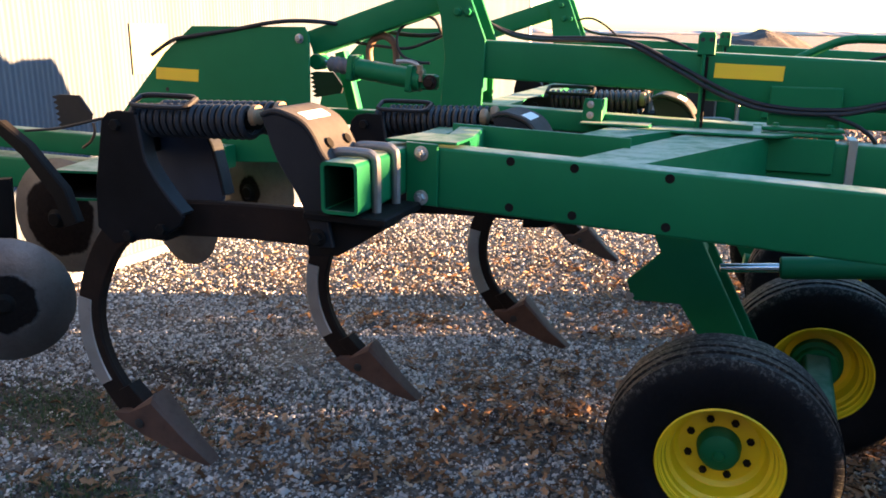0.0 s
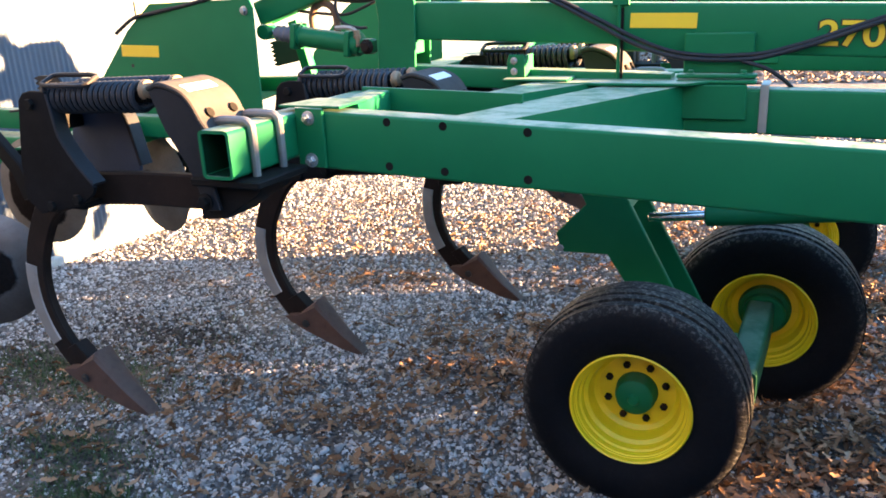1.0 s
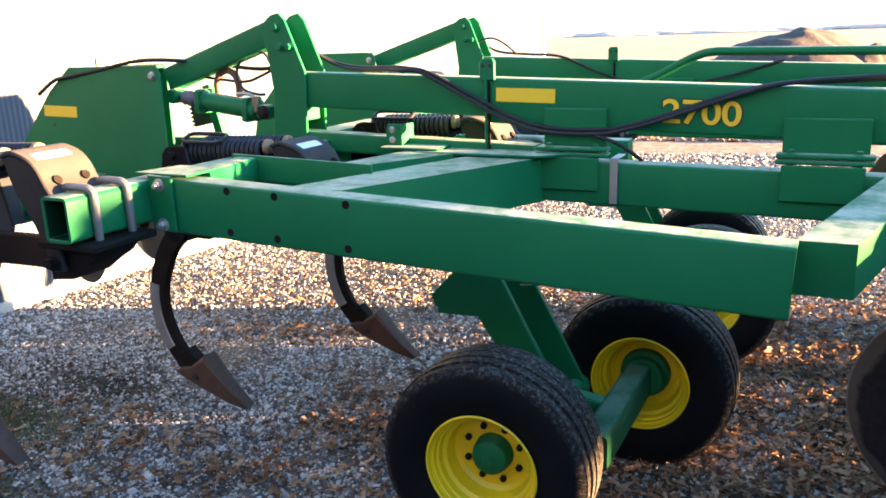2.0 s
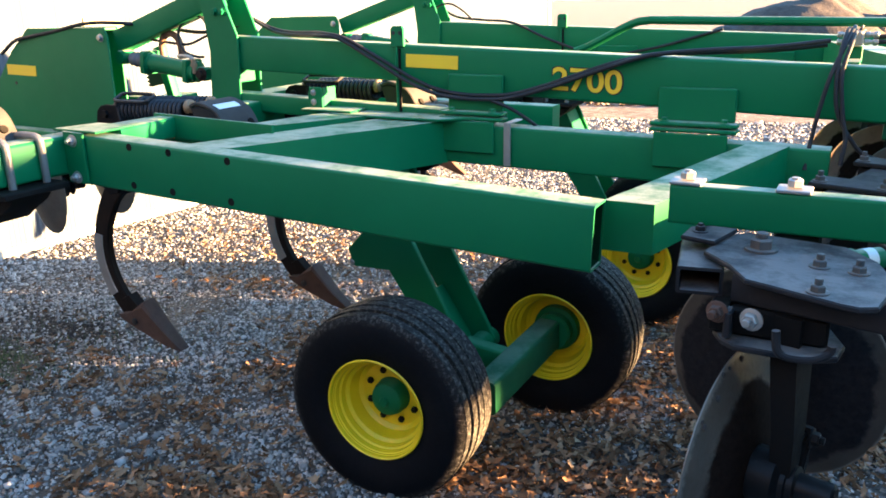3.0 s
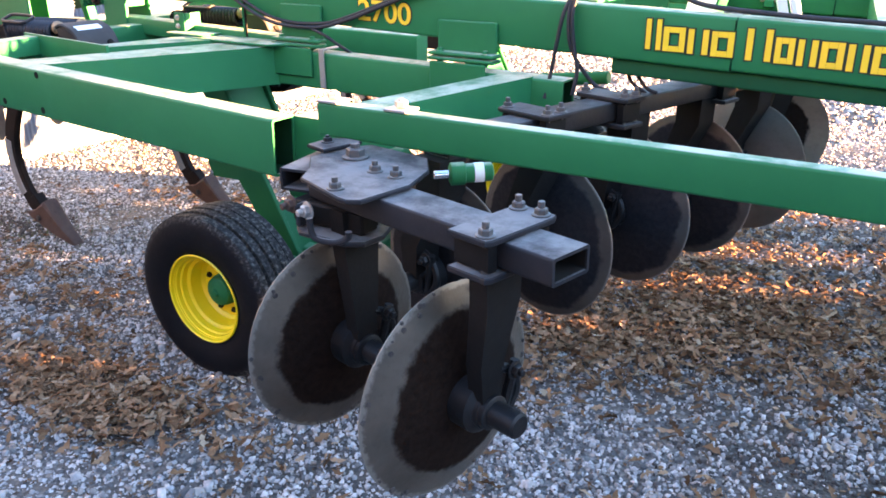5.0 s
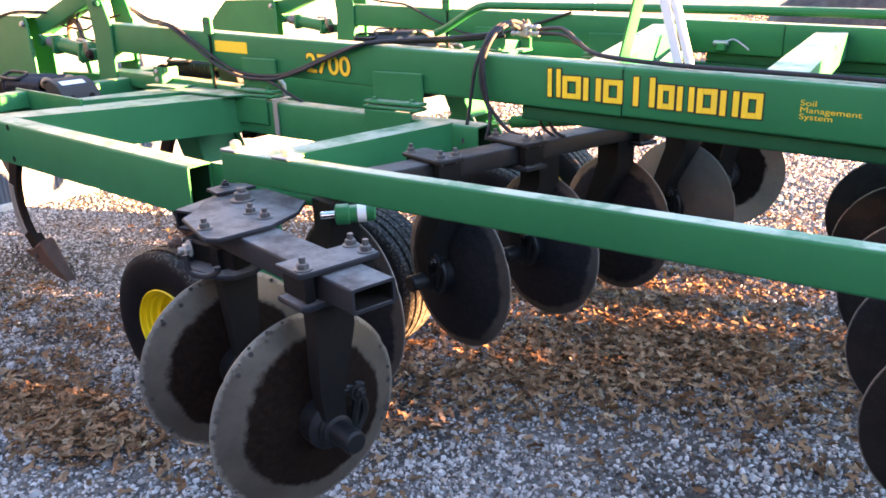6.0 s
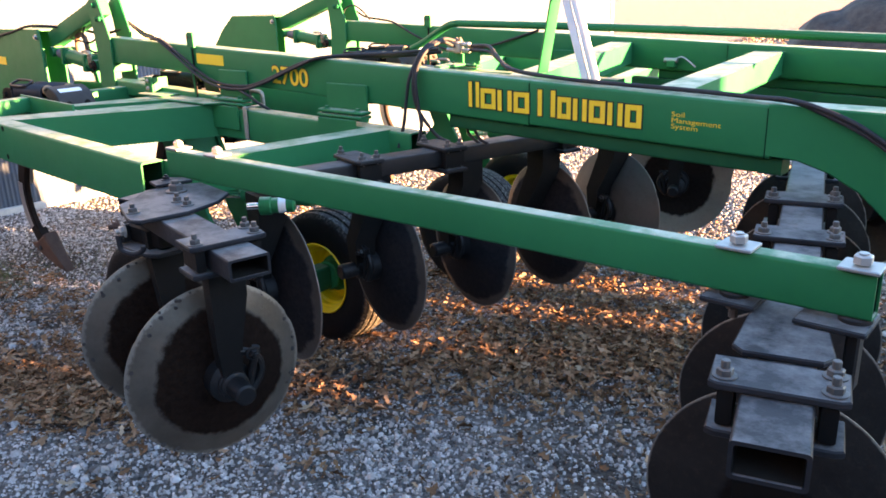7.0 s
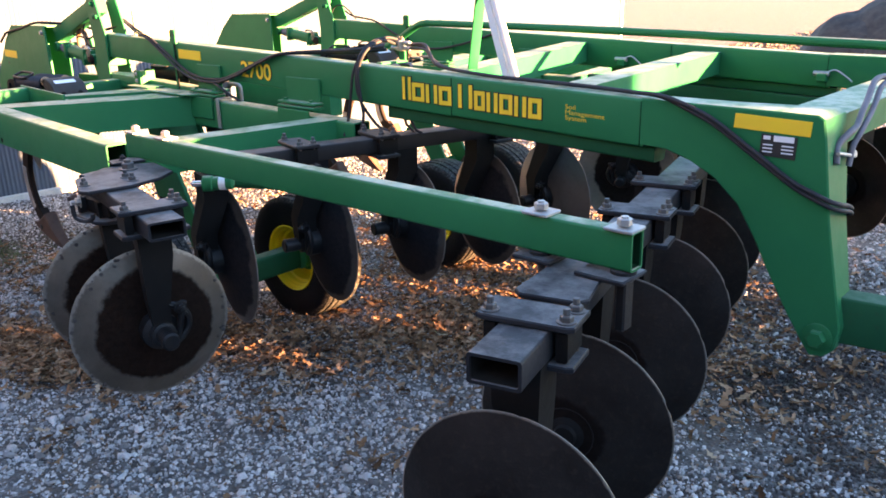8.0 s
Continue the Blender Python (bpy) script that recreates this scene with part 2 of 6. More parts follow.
DISC = disc_steel("ringed_disc_steel", 0.190, (0.066, 0.054, 0.044), (0.125, 0.104, 0.085), (0.006, 0.0035, 0.0027), (0.02, 0.0115, 0.0085), 0.45, 0.247, 0.03)
DISC_BROWN = disc_steel("dusty_disc_steel", 0.095, (0.014, 0.012, 0.0112), (0.028, 0.0245, 0.0228), (0.005, 0.0035, 0.003), (0.014, 0.0095, 0.008), 0.3)
DISC_DARK = disc_steel("dark_disc_steel", 0.225, (0.05, 0.043, 0.038), (0.09, 0.076, 0.066), (0.010, 0.010, 0.012), (0.026, 0.023, 0.024), 0.3)
DISC_RING = disc_steel("dry_ringed_disc_steel", 0.175, (0.15, 0.125, 0.10), (0.24, 0.205, 0.165), (0.008, 0.006, 0.005), (0.02, 0.014, 0.012), 0.2)
DISC_PALE = disc_steel("pale_dry_disc_steel", 0.075, (0.15, 0.125, 0.10), (0.24, 0.205, 0.165), (0.008, 0.006, 0.005), (0.02, 0.014, 0.012), 0.2)
DISC_DUSTY = disc_steel("grey_dusty_disc_steel", 0.06, (0.085, 0.077, 0.07), (0.135, 0.122, 0.11), (0.012, 0.010, 0.009), (0.026, 0.02, 0.018), 0.2)
DISC_BRIGHT = disc_steel("scoured_disc_steel", 0.125, (0.11, 0.109, 0.112), (0.18, 0.178, 0.182), (0.006, 0.005, 0.005), (0.016, 0.013, 0.012), 0.9)


def galvanised():
    m, n, l, b = nodes_of("corrugated_steel")
    pos = n.new("ShaderNodeTexCoord").outputs["Object"]
    mp = n.new("ShaderNodeMapping")
    mp.inputs["Scale"].default_value = (6, 6, 0.5)
    l.new(pos, mp.inputs[0])
    a = noise_node(n, l, mp.outputs[0], 1.0, 5)
    s = noise_node(n, l, pos, 30, 5)
    col = ramp(n, l, a, [(0.3, (0.058, 0.074, 0.10)), (0.7, (0.080, 0.102, 0.136))])
    l.new(mix(n, l, ramp(n, l, s, [(0.55, (0, 0, 0)), (0.8, (0.4, 0.4, 0.4))]), col, (0.075, 0.08, 0.09)), b.inputs["Base Color"])
    b.inputs["Roughness"].default_value, b.inputs["Specular IOR Level"].default_value = 0.75, 0.04
    return m


ZINC = galvanised()


def leaf_material():
    m, n, l, b = nodes_of("dead_leaves")
    rnd = n.new("ShaderNodeNewGeometry").outputs["Random Per Island"]
    pos = n.new("ShaderNodeTexCoord").outputs["Object"]
    col = ramp(n, l, rnd, [(0.0, (0.08, 0.042, 0.024)), (0.3, (0.185, 0.104, 0.058)), (0.65, (0.30, 0.172, 0.098)), (0.93, (0.42, 0.272, 0.172)), (1.0, (0.47, 0.37, 0.26))])
    g = noise_node(n, l, pos, 120, 4)
    l.new(mix(n, l, 0.45, col, ramp(n, l, g, [(0.3, (0.35, 0.35, 0.35)), (0.7, (1, 1, 1))]), "MULTIPLY"), b.inputs["Base Color"])
    b.inputs["Roughness"].default_value, b.inputs["Specular IOR Level"].default_value = 0.9, 0.06
    tr = n.new("ShaderNodeBsdfTranslucent")
    l.new(col, tr.inputs["Color"])
    ms = n.new("ShaderNodeMixShader")
    ms.inputs[0].default_value = 0.1
    l.new(b.outputs[0], ms.inputs[1])
    l.new(tr.outputs[0], ms.inputs[2])
    l.new(ms.outputs[0], n["Material Output"].inputs["Surface"])
    return m


LEAF = leaf_material()


def stone_material(name, random_socket):
    m, n, l, b = nodes_of(name)
    if random_socket == "island":
        rnd = n.new("ShaderNodeNewGeometry").outputs["Random Per Island"]
    else:
        rnd = n.new("ShaderNodeObjectInfo").outputs["Random"]
    pos = n.new("ShaderNodeTexCoord").outputs["Object"]
    col = ramp(n, l, rnd, [(0.0, (0.085, 0.078, 0.075)), (0.25, (0.165, 0.155, 0.152)), (0.55, (0.40, 0.384, 0.378)), (0.88, (0.64, 0.618, 0.608)), (1.0, (0.29, 0.228, 0.184))])
    g = noise_node(n, l, pos, 70, 5)
    l.new(mix(n, l, 0.5, col, ramp(n, l, g, [(0.25, (0.45, 0.44, 0.42)), (0.7, (1, 1, 1))]), "MULTIPLY"), b.inputs["Base Color"])
    b.inputs["Roughness"].default_value, b.inputs["Specular IOR Level"].default_value = 0.95, 0.08
    return m


STONES = stone_material("crushed_limestone", "island")
STONE = stone_material("limestone_chip", "object")


def ground_material():
    m, n, l, b = nodes_of("ground_surface")
    pos = n.new("ShaderNodeNewGeometry").outputs["Position"]
    sep = n.new("ShaderNodeSeparateXYZ")
    l.new(pos, sep.inputs[0])
    vor = n.new("ShaderNodeTexVoronoi")
    vor.inputs["Scale"].default_value = 58
    l.new(pos, vor.inputs["Vector"])
    tone = n.new("ShaderNodeRGBToBW")
    l.new(vor.outputs["Color"], tone.inputs[0])
    chips = ramp(n, l, tone.outputs[0], [(0.15, (0.11, 0.11, 0.115)), (0.5, (0.26, 0.255, 0.25)), (0.85, (0.46, 0.45, 0.44))])
    mud = ramp(n, l, noise_node(n, l, pos, 30, 6), [(0.3, (0.035, 0.028, 0.023)), (0.7, (0.105, 0.088, 0.075))])
    patch = ramp(n, l, noise_node(n, l, pos, 1.3, 6, 0.6), [(0.28, (0.45, 0.45, 0.45)), (0.52, (0.97, 0.97, 0.97))])
    # the packed drive in front of the machine has less earth between its chips
    edge = None
    for axis, lo, hi in ((1, 1.5, 0.8), (0, 4.6, 5.4)):
        m1 = n.new("ShaderNodeMapRange")
        m1.interpolation_type = "SMOOTHSTEP"
        m1.inputs[1].default_value, m1.inputs[2].default_value = lo, hi
        l.new(sep.outputs[axis], m1.inputs[0])
        if edge is None:
            edge = m1.outputs[0]
        else:
            top = n.new("ShaderNodeMath")
            top.operation = "MAXIMUM"
            l.new(edge, top.inputs[0])
            l.new(m1.outputs[0], top.inputs[1])
            edge = top.outputs[0]
    packed = ramp(n, l, noise_node(n, l, pos, 1.7, 6, 0.6), [(0.3, (0.12, 0.12, 0.12)), (0.7, (0.42, 0.42, 0.42))])
    gravel = mix(n, l, mix(n, l, edge, patch, packed), chips, mud)
    stubble = ramp(n, l, noise_node(n, l, pos, 5.5, 12, 0.9), [(0.40, (0.05, 0.034, 0.026)), (0.5, (0.15, 0.11, 0.088)), (0.60, (0.36, 0.29, 0.24))])
    green = ramp(n, l, noise_node(n, l, pos, 0.6, 6), [(0.3, (0.09, 0.13, 0.03)), (0.7, (0.16, 0.19, 0.06))])
    wob = n.new("ShaderNodeMath")
    wob.operation = "MULTIPLY_ADD"
    l.new(noise_node(n, l, pos, 0.5, 5), wob.inputs[0])
    wob.inputs[1].default_value = 3.0
    l.new(sep.outputs[1], wob.inputs[2])
    mr = n.new("ShaderNodeMapRange")
    mr.inputs[1].default_value, mr.inputs[2].default_value = 12.0, 15.0
    l.new(wob.outputs[0], mr.inputs[0])
    ml = n.new("ShaderNodeMapRange")
    ml.inputs[1].default_value, ml.inputs[2].default_value = 20.0, 60.0
    l.new(sep.outputs[0], ml.inputs[0])
    field = mix(n, l, ml.outputs[0], stubble, green)
    l.new(mix(n, l, mr.outputs[0], gravel, field), b.inputs["Base Color"])
    b.inputs["Roughness"].default_value = 0.9
    bump(n, l, vor.outputs["Distance"], 0.5, 0.02, b)
    return m


GROUND = ground_material()


def simple_noise(name, a, c, scale, rough=0.85, relief=0.4):
    m, n, l, b = nodes_of(name)
    pos = n.new("ShaderNodeTexCoord").outputs["Object"]
    f = noise_node(n, l, pos, scale, 8, 0.7)
    l.new(ramp(n, l, f, [(0.3, a), (0.7, c)]), b.inputs["Base Color"])
    b.inputs["Roughness"].default_value = rough
    bump(n, l, f, relief, 0.05, b)
    return m


EARTH = simple_noise("brush_pile_earth", (0.022, 0.018, 0.017), (0.075, 0.058, 0.05), 4, 0.9, 0.8)
STRAW = simple_noise("straw_stubble", (0.16, 0.115, 0.088), (0.25, 0.193, 0.152), 2.0, 0.8, 0)
PANEL = simple_noise("pale_panel", (0.105, 0.104, 0.03), (0.13, 0.128, 0.042), 5, 0.5, 0.02)
# distance haze is put into the pale colour of the woods
WOODS = simple_noise("hazed_woods", (0.40, 0.31, 0.27), (0.50, 0.40, 0.35), 0.4)
GRASS = simple_noise("grass_blades", (0.022, 0.052, 0.012), (0.062, 0.104, 0.026), 30, 0.6, 0)
BOARDS = simple_noise("weathered_boards", (0.05, 0.035, 0.026), (0.11, 0.08, 0.06), 2.5, 0.85, 0.2)
ROOF = simple_noise("shed_roof", (0.4, 0.4, 0.41), (0.55, 0.55, 0.56), 4, 0.5, 0.05)
CONCRETE = simple_noise("footing_concrete", (0.36, 0.35, 0.33), (0.52, 0.5, 0.47), 8, 0.85, 0.2)


# ---- mesh tools ----
ROOT = {}


def to_mesh(name, verts, faces, mat, sharp=35):
    me = bpy.data.meshes.new(name)
    me.from_pydata([tuple(v) for v in verts], [], faces)
    me.polygons.foreach_set("use_smooth", [True] * len(me.polygons))
    me.set_sharp_from_angle(angle=radians(sharp))
    me.materials.append(mat)
    me.update()
    return me


class Geo:
    """Vertices and faces, gathered in world places."""

    def __init__(self):
        self.v, self.f = [], []

    def add(self, verts, faces):
        k = len(self.v)
        self.v += [Vector(v) for v in verts]
        self.f += [tuple(i + k for i in f) for f in faces]
        return self

    def loft(self, rings, cap0=True, cap1=True, closed=True):
        k = len(rings[0])
        verts = [p for r in rings for p in r]
        faces = []
        for i in range(len(rings) - 1):
            for j in range(k if closed else k - 1):
                a, b = i * k + j, i * k + (j + 1) % k
                faces.append((a, b, b + k, a + k))
        if cap0:
            faces.append(tuple(range(k - 1, -1, -1)))
        if cap1:
            faces.append(tuple(range((len(rings) - 1) * k, len(rings) * k)))
        return self.add(verts, faces)


def thing(name, loc, label, category, group="", kind=""):
    e = new(name)
    e.location = loc
    e.empty_display_size = 0.1
    ROOT[e.name] = Vector(loc)
    return tagged(e, label, category, group, kind)


def origin_of(ob):
    while ob.parent:
        ob = ob.parent
    return ROOT.get(ob.name, Vector((0, 0, 0)))


def part(name, geo, mat, parent=None, label="", sharp=35):
    o = origin_of(parent) if parent else Vector((0, 0, 0))
    ob = new(name, to_mesh(name, [v - o for v in geo.v], geo.f, mat, sharp))
    ob.parent = parent
    if label:
        tagged(ob, label)
    return ob


def axes(p0, p1, up=(0, 0, 1)):
    a = (Vector(p1) - Vector(p0)).normalized()
    u = Vector(up)
    if abs(a.dot(u)) > 0.98:
        u = Vector((1, 0, 0))
    s = a.cross(u).normalized()
    return a, s, s.cross(a).normalized()


def round_rect(c, s, u, w, h, r, seg=3):
    pts = []
    for cx, cz, a0 in ((1, 1, 0), (-1, 1, 90), (-1, -1, 180), (1, -1, 270)):
        for i in range(seg + 1):
            a = radians(a0 + 90 * i / seg)
            pts.append(c + s * (cx * (w / 2 - r) + r * math.cos(a)) + u * (cz * (h / 2 - r) + r * math.sin(a)))
    return pts


def tube(p0, p1, w, h, wall=0.007, r=0.009, open0=False, open1=False, up=(0, 0, 1), depth=0.25, geo=None):
    """A rectangular steel tube on the centre line p0 to p1, open at the ends asked for."""
    g = geo or Geo()
    p0, p1 = Vector(p0), Vector(p1)
    a, s, u = axes(p0, p1, up)
    rings = [round_rect(p0, s, u, w, h, r), round_rect(p1, s, u, w, h, r)]
    if open0:
        rings = [round_rect(p0 + a * d, s, u, w - 2 * wall, h - 2 * wall, r * 0.6) for d in (depth, 0)] + rings
    if open1:
        rings = rings + [round_rect(p1 - a * d, s, u, w - 2 * wall, h - 2 * wall, r * 0.6) for d in (0, depth)]
    return g.loft(rings)


def shade_lining(p, inward, w, h, wall=0.007, depth=0.25, up=(0, 0, 1)):
    """Dark sheet for an open tube's inner shade, just behind its mouth at p."""
    p = Vector(p)
    a, s, u = axes(p, p + Vector(inward), up)
    k = wall + 0.0012
    rings = [round_rect(p + a * d, s, u, w - 2 * k, h - 2 * k, 0.004) for d in (depth, 0.004)]
    return Geo().loft(rings, True, False)


def box(lo, hi, bev=0.004, geo=None):
    g = geo or Geo()
    (x0, y0, z0), (x1, y1, z1) = lo, hi
    c0, c1 = Vector(((x0 + x1) / 2, (y0 + y1) / 2, z0)), Vector(((x0 + x1) / 2, (y0 + y1) / 2, z1))
    X, Y = Vector((1, 0, 0)), Vector((0, 1, 0))
    w, h = x1 - x0, y1 - y0
    Z = Vector((0, 0, bev))
    return g.loft([round_rect(c0, X, Y, w - 2 * bev, h - 2 * bev, bev, 1), round_rect(c0 + Z, X, Y, w, h, bev, 1),
                   round_rect(c1 - Z, X, Y, w, h, bev, 1), round_rect(c1, X, Y, w - 2 * bev, h - 2 * bev, bev, 1)])


def plate(pts, y0, y1, plane="xz", bev=0.003, geo=None):
    """A flat plate cut to an outline, as thick as y0 to y1 across its plane; its edges are slightly broken."""
    g = geo or Geo()
    area = sum(a[0] * b[1] - b[0] * a[1] for a, b in zip(pts, pts[1:] + pts[:1]))
    pts = pts if area > 0 else pts[::-1]
    n = len(pts)
    inner = []
    for i in range(n):
        p, q, r = Vector(pts[i - 1]), Vector(pts[i]), Vector(pts[(i + 1) % n])
        t = (r - p).normalized()
        inner.append(q + Vector((-t.y, t.x)) * bev)

    def at(p, v):
        return Vector((p[0], v, p[1])) if plane == "xz" else Vector((p[0], p[1], v))
    rings = [[at(p, y0) for p in inner], [at(p, y0 + bev) for p in pts], [at(p, y1 - bev) for p in pts], [at(p, y1) for p in inner]]
    if plane == "xz":
        rings = [r[::-1] for r in rings]
    return g.loft(rings)


def circle(c, s, u, r, seg):
    return [Vector(c) + s * (r * math.cos(2 * math.pi * i / seg)) + u * (r * math.sin(2 * math.pi * i / seg)) for i in range(seg)]


def lathe(c, axis, prof, seg=32, geo=None, cap0=True, cap1=True):
    """prof: (radius, way along the axis)."""
    g = geo or Geo()
    a, s, u = axes((0, 0, 0), axis)
    c = Vector(c)
    return g.loft([circle(c + a * d, s, u, max(r, 1e-4), seg) for r, d in prof], cap0, cap1)


def rod(p0, p1, r, seg=12, geo=None):
    d = Vector(p1) - Vector(p0)
    L = d.length
    e = min(r * 0.15, L * 0.2)
    return lathe(p0, d, [(r - e, 0), (r, e), (r, L - e), (r - e, L)], seg, geo)


def bolt(p, axis, r, geo=None, washer=True, stud=0.0):
    """A hexagon head with washer; stud: the threaded end that stands proud of it."""
    g = geo or Geo()
    if washer:
        lathe(p, axis, [(r * 1.55, 0), (r * 1.55, r * 0.22), (r * 1.4, r * 0.28)], 14, g)
    a = Vector(axis).normalized()
    q = Vector(p) + a * (r * 0.2)
    lathe(q, axis, [(r * 1.08, 0), (r * 1.08, r * 0.85), (r * 0.9, r * 1.02)], 6, g)
    if stud:
        rod(q + a * r, q + a * (r + stud), r * 0.58, 10, g)
    return g


def smooth_path(pts, per=8):
    p = [Vector(q) for q in pts]
    p = [2 * p[0] - p[1]] + p + [2 * p[-1] - p[-2]]
    out = []
    for i in range(1, len(p) - 2):
        for k in range(per):
            t = k / per
            a, b, c, d = p[i - 1], p[i], p[i + 1], p[i + 2]
            out.append(0.5 * (2 * b + (c - a) * t + (2 * a - 5 * b + 4 * c - d) * t * t + (3 * b - a - 3 * c + d) * t ** 3))
    return out + [p[-2]]


def sweep(pts, r, seg=8, geo=None, radii=None):
    g = geo or Geo()
    a, s, u = axes(pts[0], pts[1])
    rings = []
    for i, p in enumerate(pts):
        d = (Vector(pts[min(i + 1, len(pts) - 1)]) - Vector(pts[max(i - 1, 0)])).normalized()
        s = (s - d * s.dot(d)).normalized()
        u = s.cross(d).normalized()
        rings.append(circle(p, s, u, radii[i] if radii else r, seg))
    return g.loft(rings)


def bar_sweep(pts, widths, y0, y1, geo=None, chamfer=0.006):
    """A flat bar bent in the xz plane: widths across its edge, y0 to y1 thick."""
    g = geo or Geo()
    rings = []
    for i, p in enumerate(pts):
        p = Vector(p)
        d = (Vector(pts[min(i + 1, len(pts) - 1)]) - Vector(pts[max(i - 1, 0)])).normalized()
        nrm = Vector((-d.y, d.x))
        w, c = widths[i] / 2, chamfer
        q = [(w, y0 + c), (w, y1 - c), (w - c, y1), (-w + c, y1), (-w, y1 - c), (-w, y0 + c), (-w + c, y0), (w - c, y0)]
        rings.append([Vector((p.x + nrm.x * a, b, p.y + nrm.y * a)) for a, b in q])
    return g.loft(rings)


def lettering(text, height, width, corner, mat, name, parent, out=0.0015, spacing=1.0, bold=0.0):
    """Raised film letters on a face that looks to -y; corner: left end of the base line."""
    cu = bpy.data.curves.new(name, "FONT")
    cu.body, cu.size, cu.extrude, cu.space_line, cu.offset = text, 1.0, 0.0, spacing, bold
    tmp = new("tmp_text", cu)
    me = bpy.data.meshes.new_from_object(tmp.evaluated_get(bpy.context.evaluated_depsgraph_get()))
    bpy.data.objects.remove(tmp)
    bpy.data.curves.remove(cu)
    co = np.array([v.co[:] for v in me.vertices])
    lo, hi = co.min(0), co.max(0)
    sx, sz = width / (hi[0] - lo[0]), height / (hi[1] - lo[1])
    c = Vector(corner)
    slope = -0.034
    g = Geo()
    verts = [Vector((c.x + (p[0] - lo[0]) * sx, c.y - out, c.z + (p[1] - lo[1]) * sz + slope * (p[0] - lo[0]) * sx)) for p in co]
    g.add(verts, [tuple(f.vertices) for f in me.polygons])
    bpy.data.meshes.remove(me)
    return part(name, g, mat, parent)


# ---- ground, shed, distance ----
def ground_z(x, y):
    return 0.15 * math.tanh(0.2 * x) * math.exp(-(max(0.0, abs(y - 2.5) - 4) / 12) ** 2)


def build_ground():
    def steps(lo, hi, fine_lo, fine_hi, d):
        s = list(np.arange(fine_lo, fine_hi + 1e-6, d))
        k, e = fine_hi, d
        while k < hi:
            e *= 1.25
            k += e
            s.append(min(k, hi))
        k, e = fine_lo, d
        while k > lo:
            e *= 1.25
            k -= e
            s.insert(0, max(k, lo))
        return s
    xs, ys = steps(-900, 900, -5, 7, 0.16), steps(-300, 2500, -1, 10, 0.16)
    v, f = [], []
    for y in ys:
        for x in xs:
            z = ground_z(x, y)
            if -6 < x < 8 and -2 < y < 12:
                z += 0.010 * noise.noise((x * 1.7, y * 1.7, 0)) + 0.006 * noise.noise((x * 5, y * 5, 3))
            v.append((x, y, z))
    w = len(xs)
    for j in range(len(ys) - 1):
        for i in range(w - 1):
            a = j * w + i
            f.append((a, a + 1, a + 1 + w, a + w))
    ob = new("ground", to_mesh("ground", v, f, GROUND, 80))
    return tagged(ob, "grey crushed limestone yard running into a brown stubble field", "ground", kind="structure")


ground = build_ground()

# the shed's long wall runs away behind the machine
S0, S1 = Vector((-4.98, -2.0, 0)), Vector((-3.66, 14.4, 0))


def build_shed():
    d = (S1 - S0).normalized()
    nrm = Vector((d.y, -d.x, 0))
    length, top, pitch = (S1 - S0).length, 4.6, 0.042
    n = int(length / pitch * 6)
    g = Geo()
    front, back = [], []
    for i in range(n + 1):
        s = length * i / n
        p = S0 + d * s + nrm * (0.0045 * math.cos(2 * math.pi * s / pitch))
        front.append(p)
        back.append(S0 + d * s - nrm * 0.05)
    v, f = [], []
    for z in (0.0, top):
        v += [p + Vector((0, 0, z + (-0.12 if z == 0 else 0))) for p in front]
    for i in range(n):
        f.append((i, i + 1, n + 2 + i, n + 1 + i))
    g.add(v, f)
    v, f = [], []
    for z in (-0.12, top):
        v += [back[0] + Vector((0, 0, z)), back[-1] + Vector((0, 0, z))]
    g.add(v, [(1, 0, 2, 3)])
    wall = tagged(part("wall_east", g, ZINC, None, sharp=60), "corrugated galvanised steel shed wall in low sun", "wall", kind="structure")
    e = Geo()
    box((-16, 14.30, -0.2), (-3.72, 14.38, top), geo=e)
    tagged(part("wall_north", e, ZINC), "plain galvanised end wall of the shed", "wall", kind="structure")
    e = Geo()
    rod(S1 + nrm * 0.01 + Vector((0, 0, -0.1)), S1 + nrm * 0.01 + Vector((0, 0, top)), 0.035, 8, e)
    tagged(part("trim", e, WHITE), "pale corner trim of the shed", "trim", kind="structure")
    e = Geo()
    e.loft([[Vector((-16, -2.6, top + 2.2)), Vector((-16, 14.9, top + 2.2)), Vector((-16, 14.9, top + 2.12)), Vector((-16, -2.6, top + 2.12))],
            [Vector((-4.75, -2.6, top + 0.02)), Vector((-3.4, 14.9, top + 0.02)), Vector((-3.4, 14.9, top - 0.06)), Vector((-4.75, -2.6, top - 0.06))]])
    tagged(part("roof", e, ROOF), "low-pitched metal roof of the shed", "roof", kind="structure")
    e = Geo()
    tube(S0 + nrm * 0.02 + Vector((0, 0, -0.09)), S1 + nrm * 0.02 + Vector((0, 0, -0.09)), 0.09, 0.10, geo=e)
    tagged(part("footing", e, CONCRETE), "concrete footing under the shed wall", "footing", kind="structure")
    return d, nrm


SHED_D, SHED_N = build_shed()
g = Geo()
pc = S0 + SHED_D * 7.36 + SHED_N * 0.008
g.loft([[pc + SHED_D * (sx * 0.2) + SHED_N * o + Vector((0, 0, z)) for sx, z in ((-1, 1.37), (1, 1.37), (1, 1.76), (-1, 1.76))] for o in (0.0, 0.004)])
tagged(part("wall_panel", g, PANEL), "pale yellow panel fixed on the corrugated shed wall", "panel")


# ---- frame of the machine ----
SL = -0.034


def zt(x):
    return 1.678 + SL * x


frame_thing = thing("implement_frame", (0.5, 3.6, 0.02), "green steel disc ripper frame with yellow decals, dusty tops with painted glare", "farm implement")
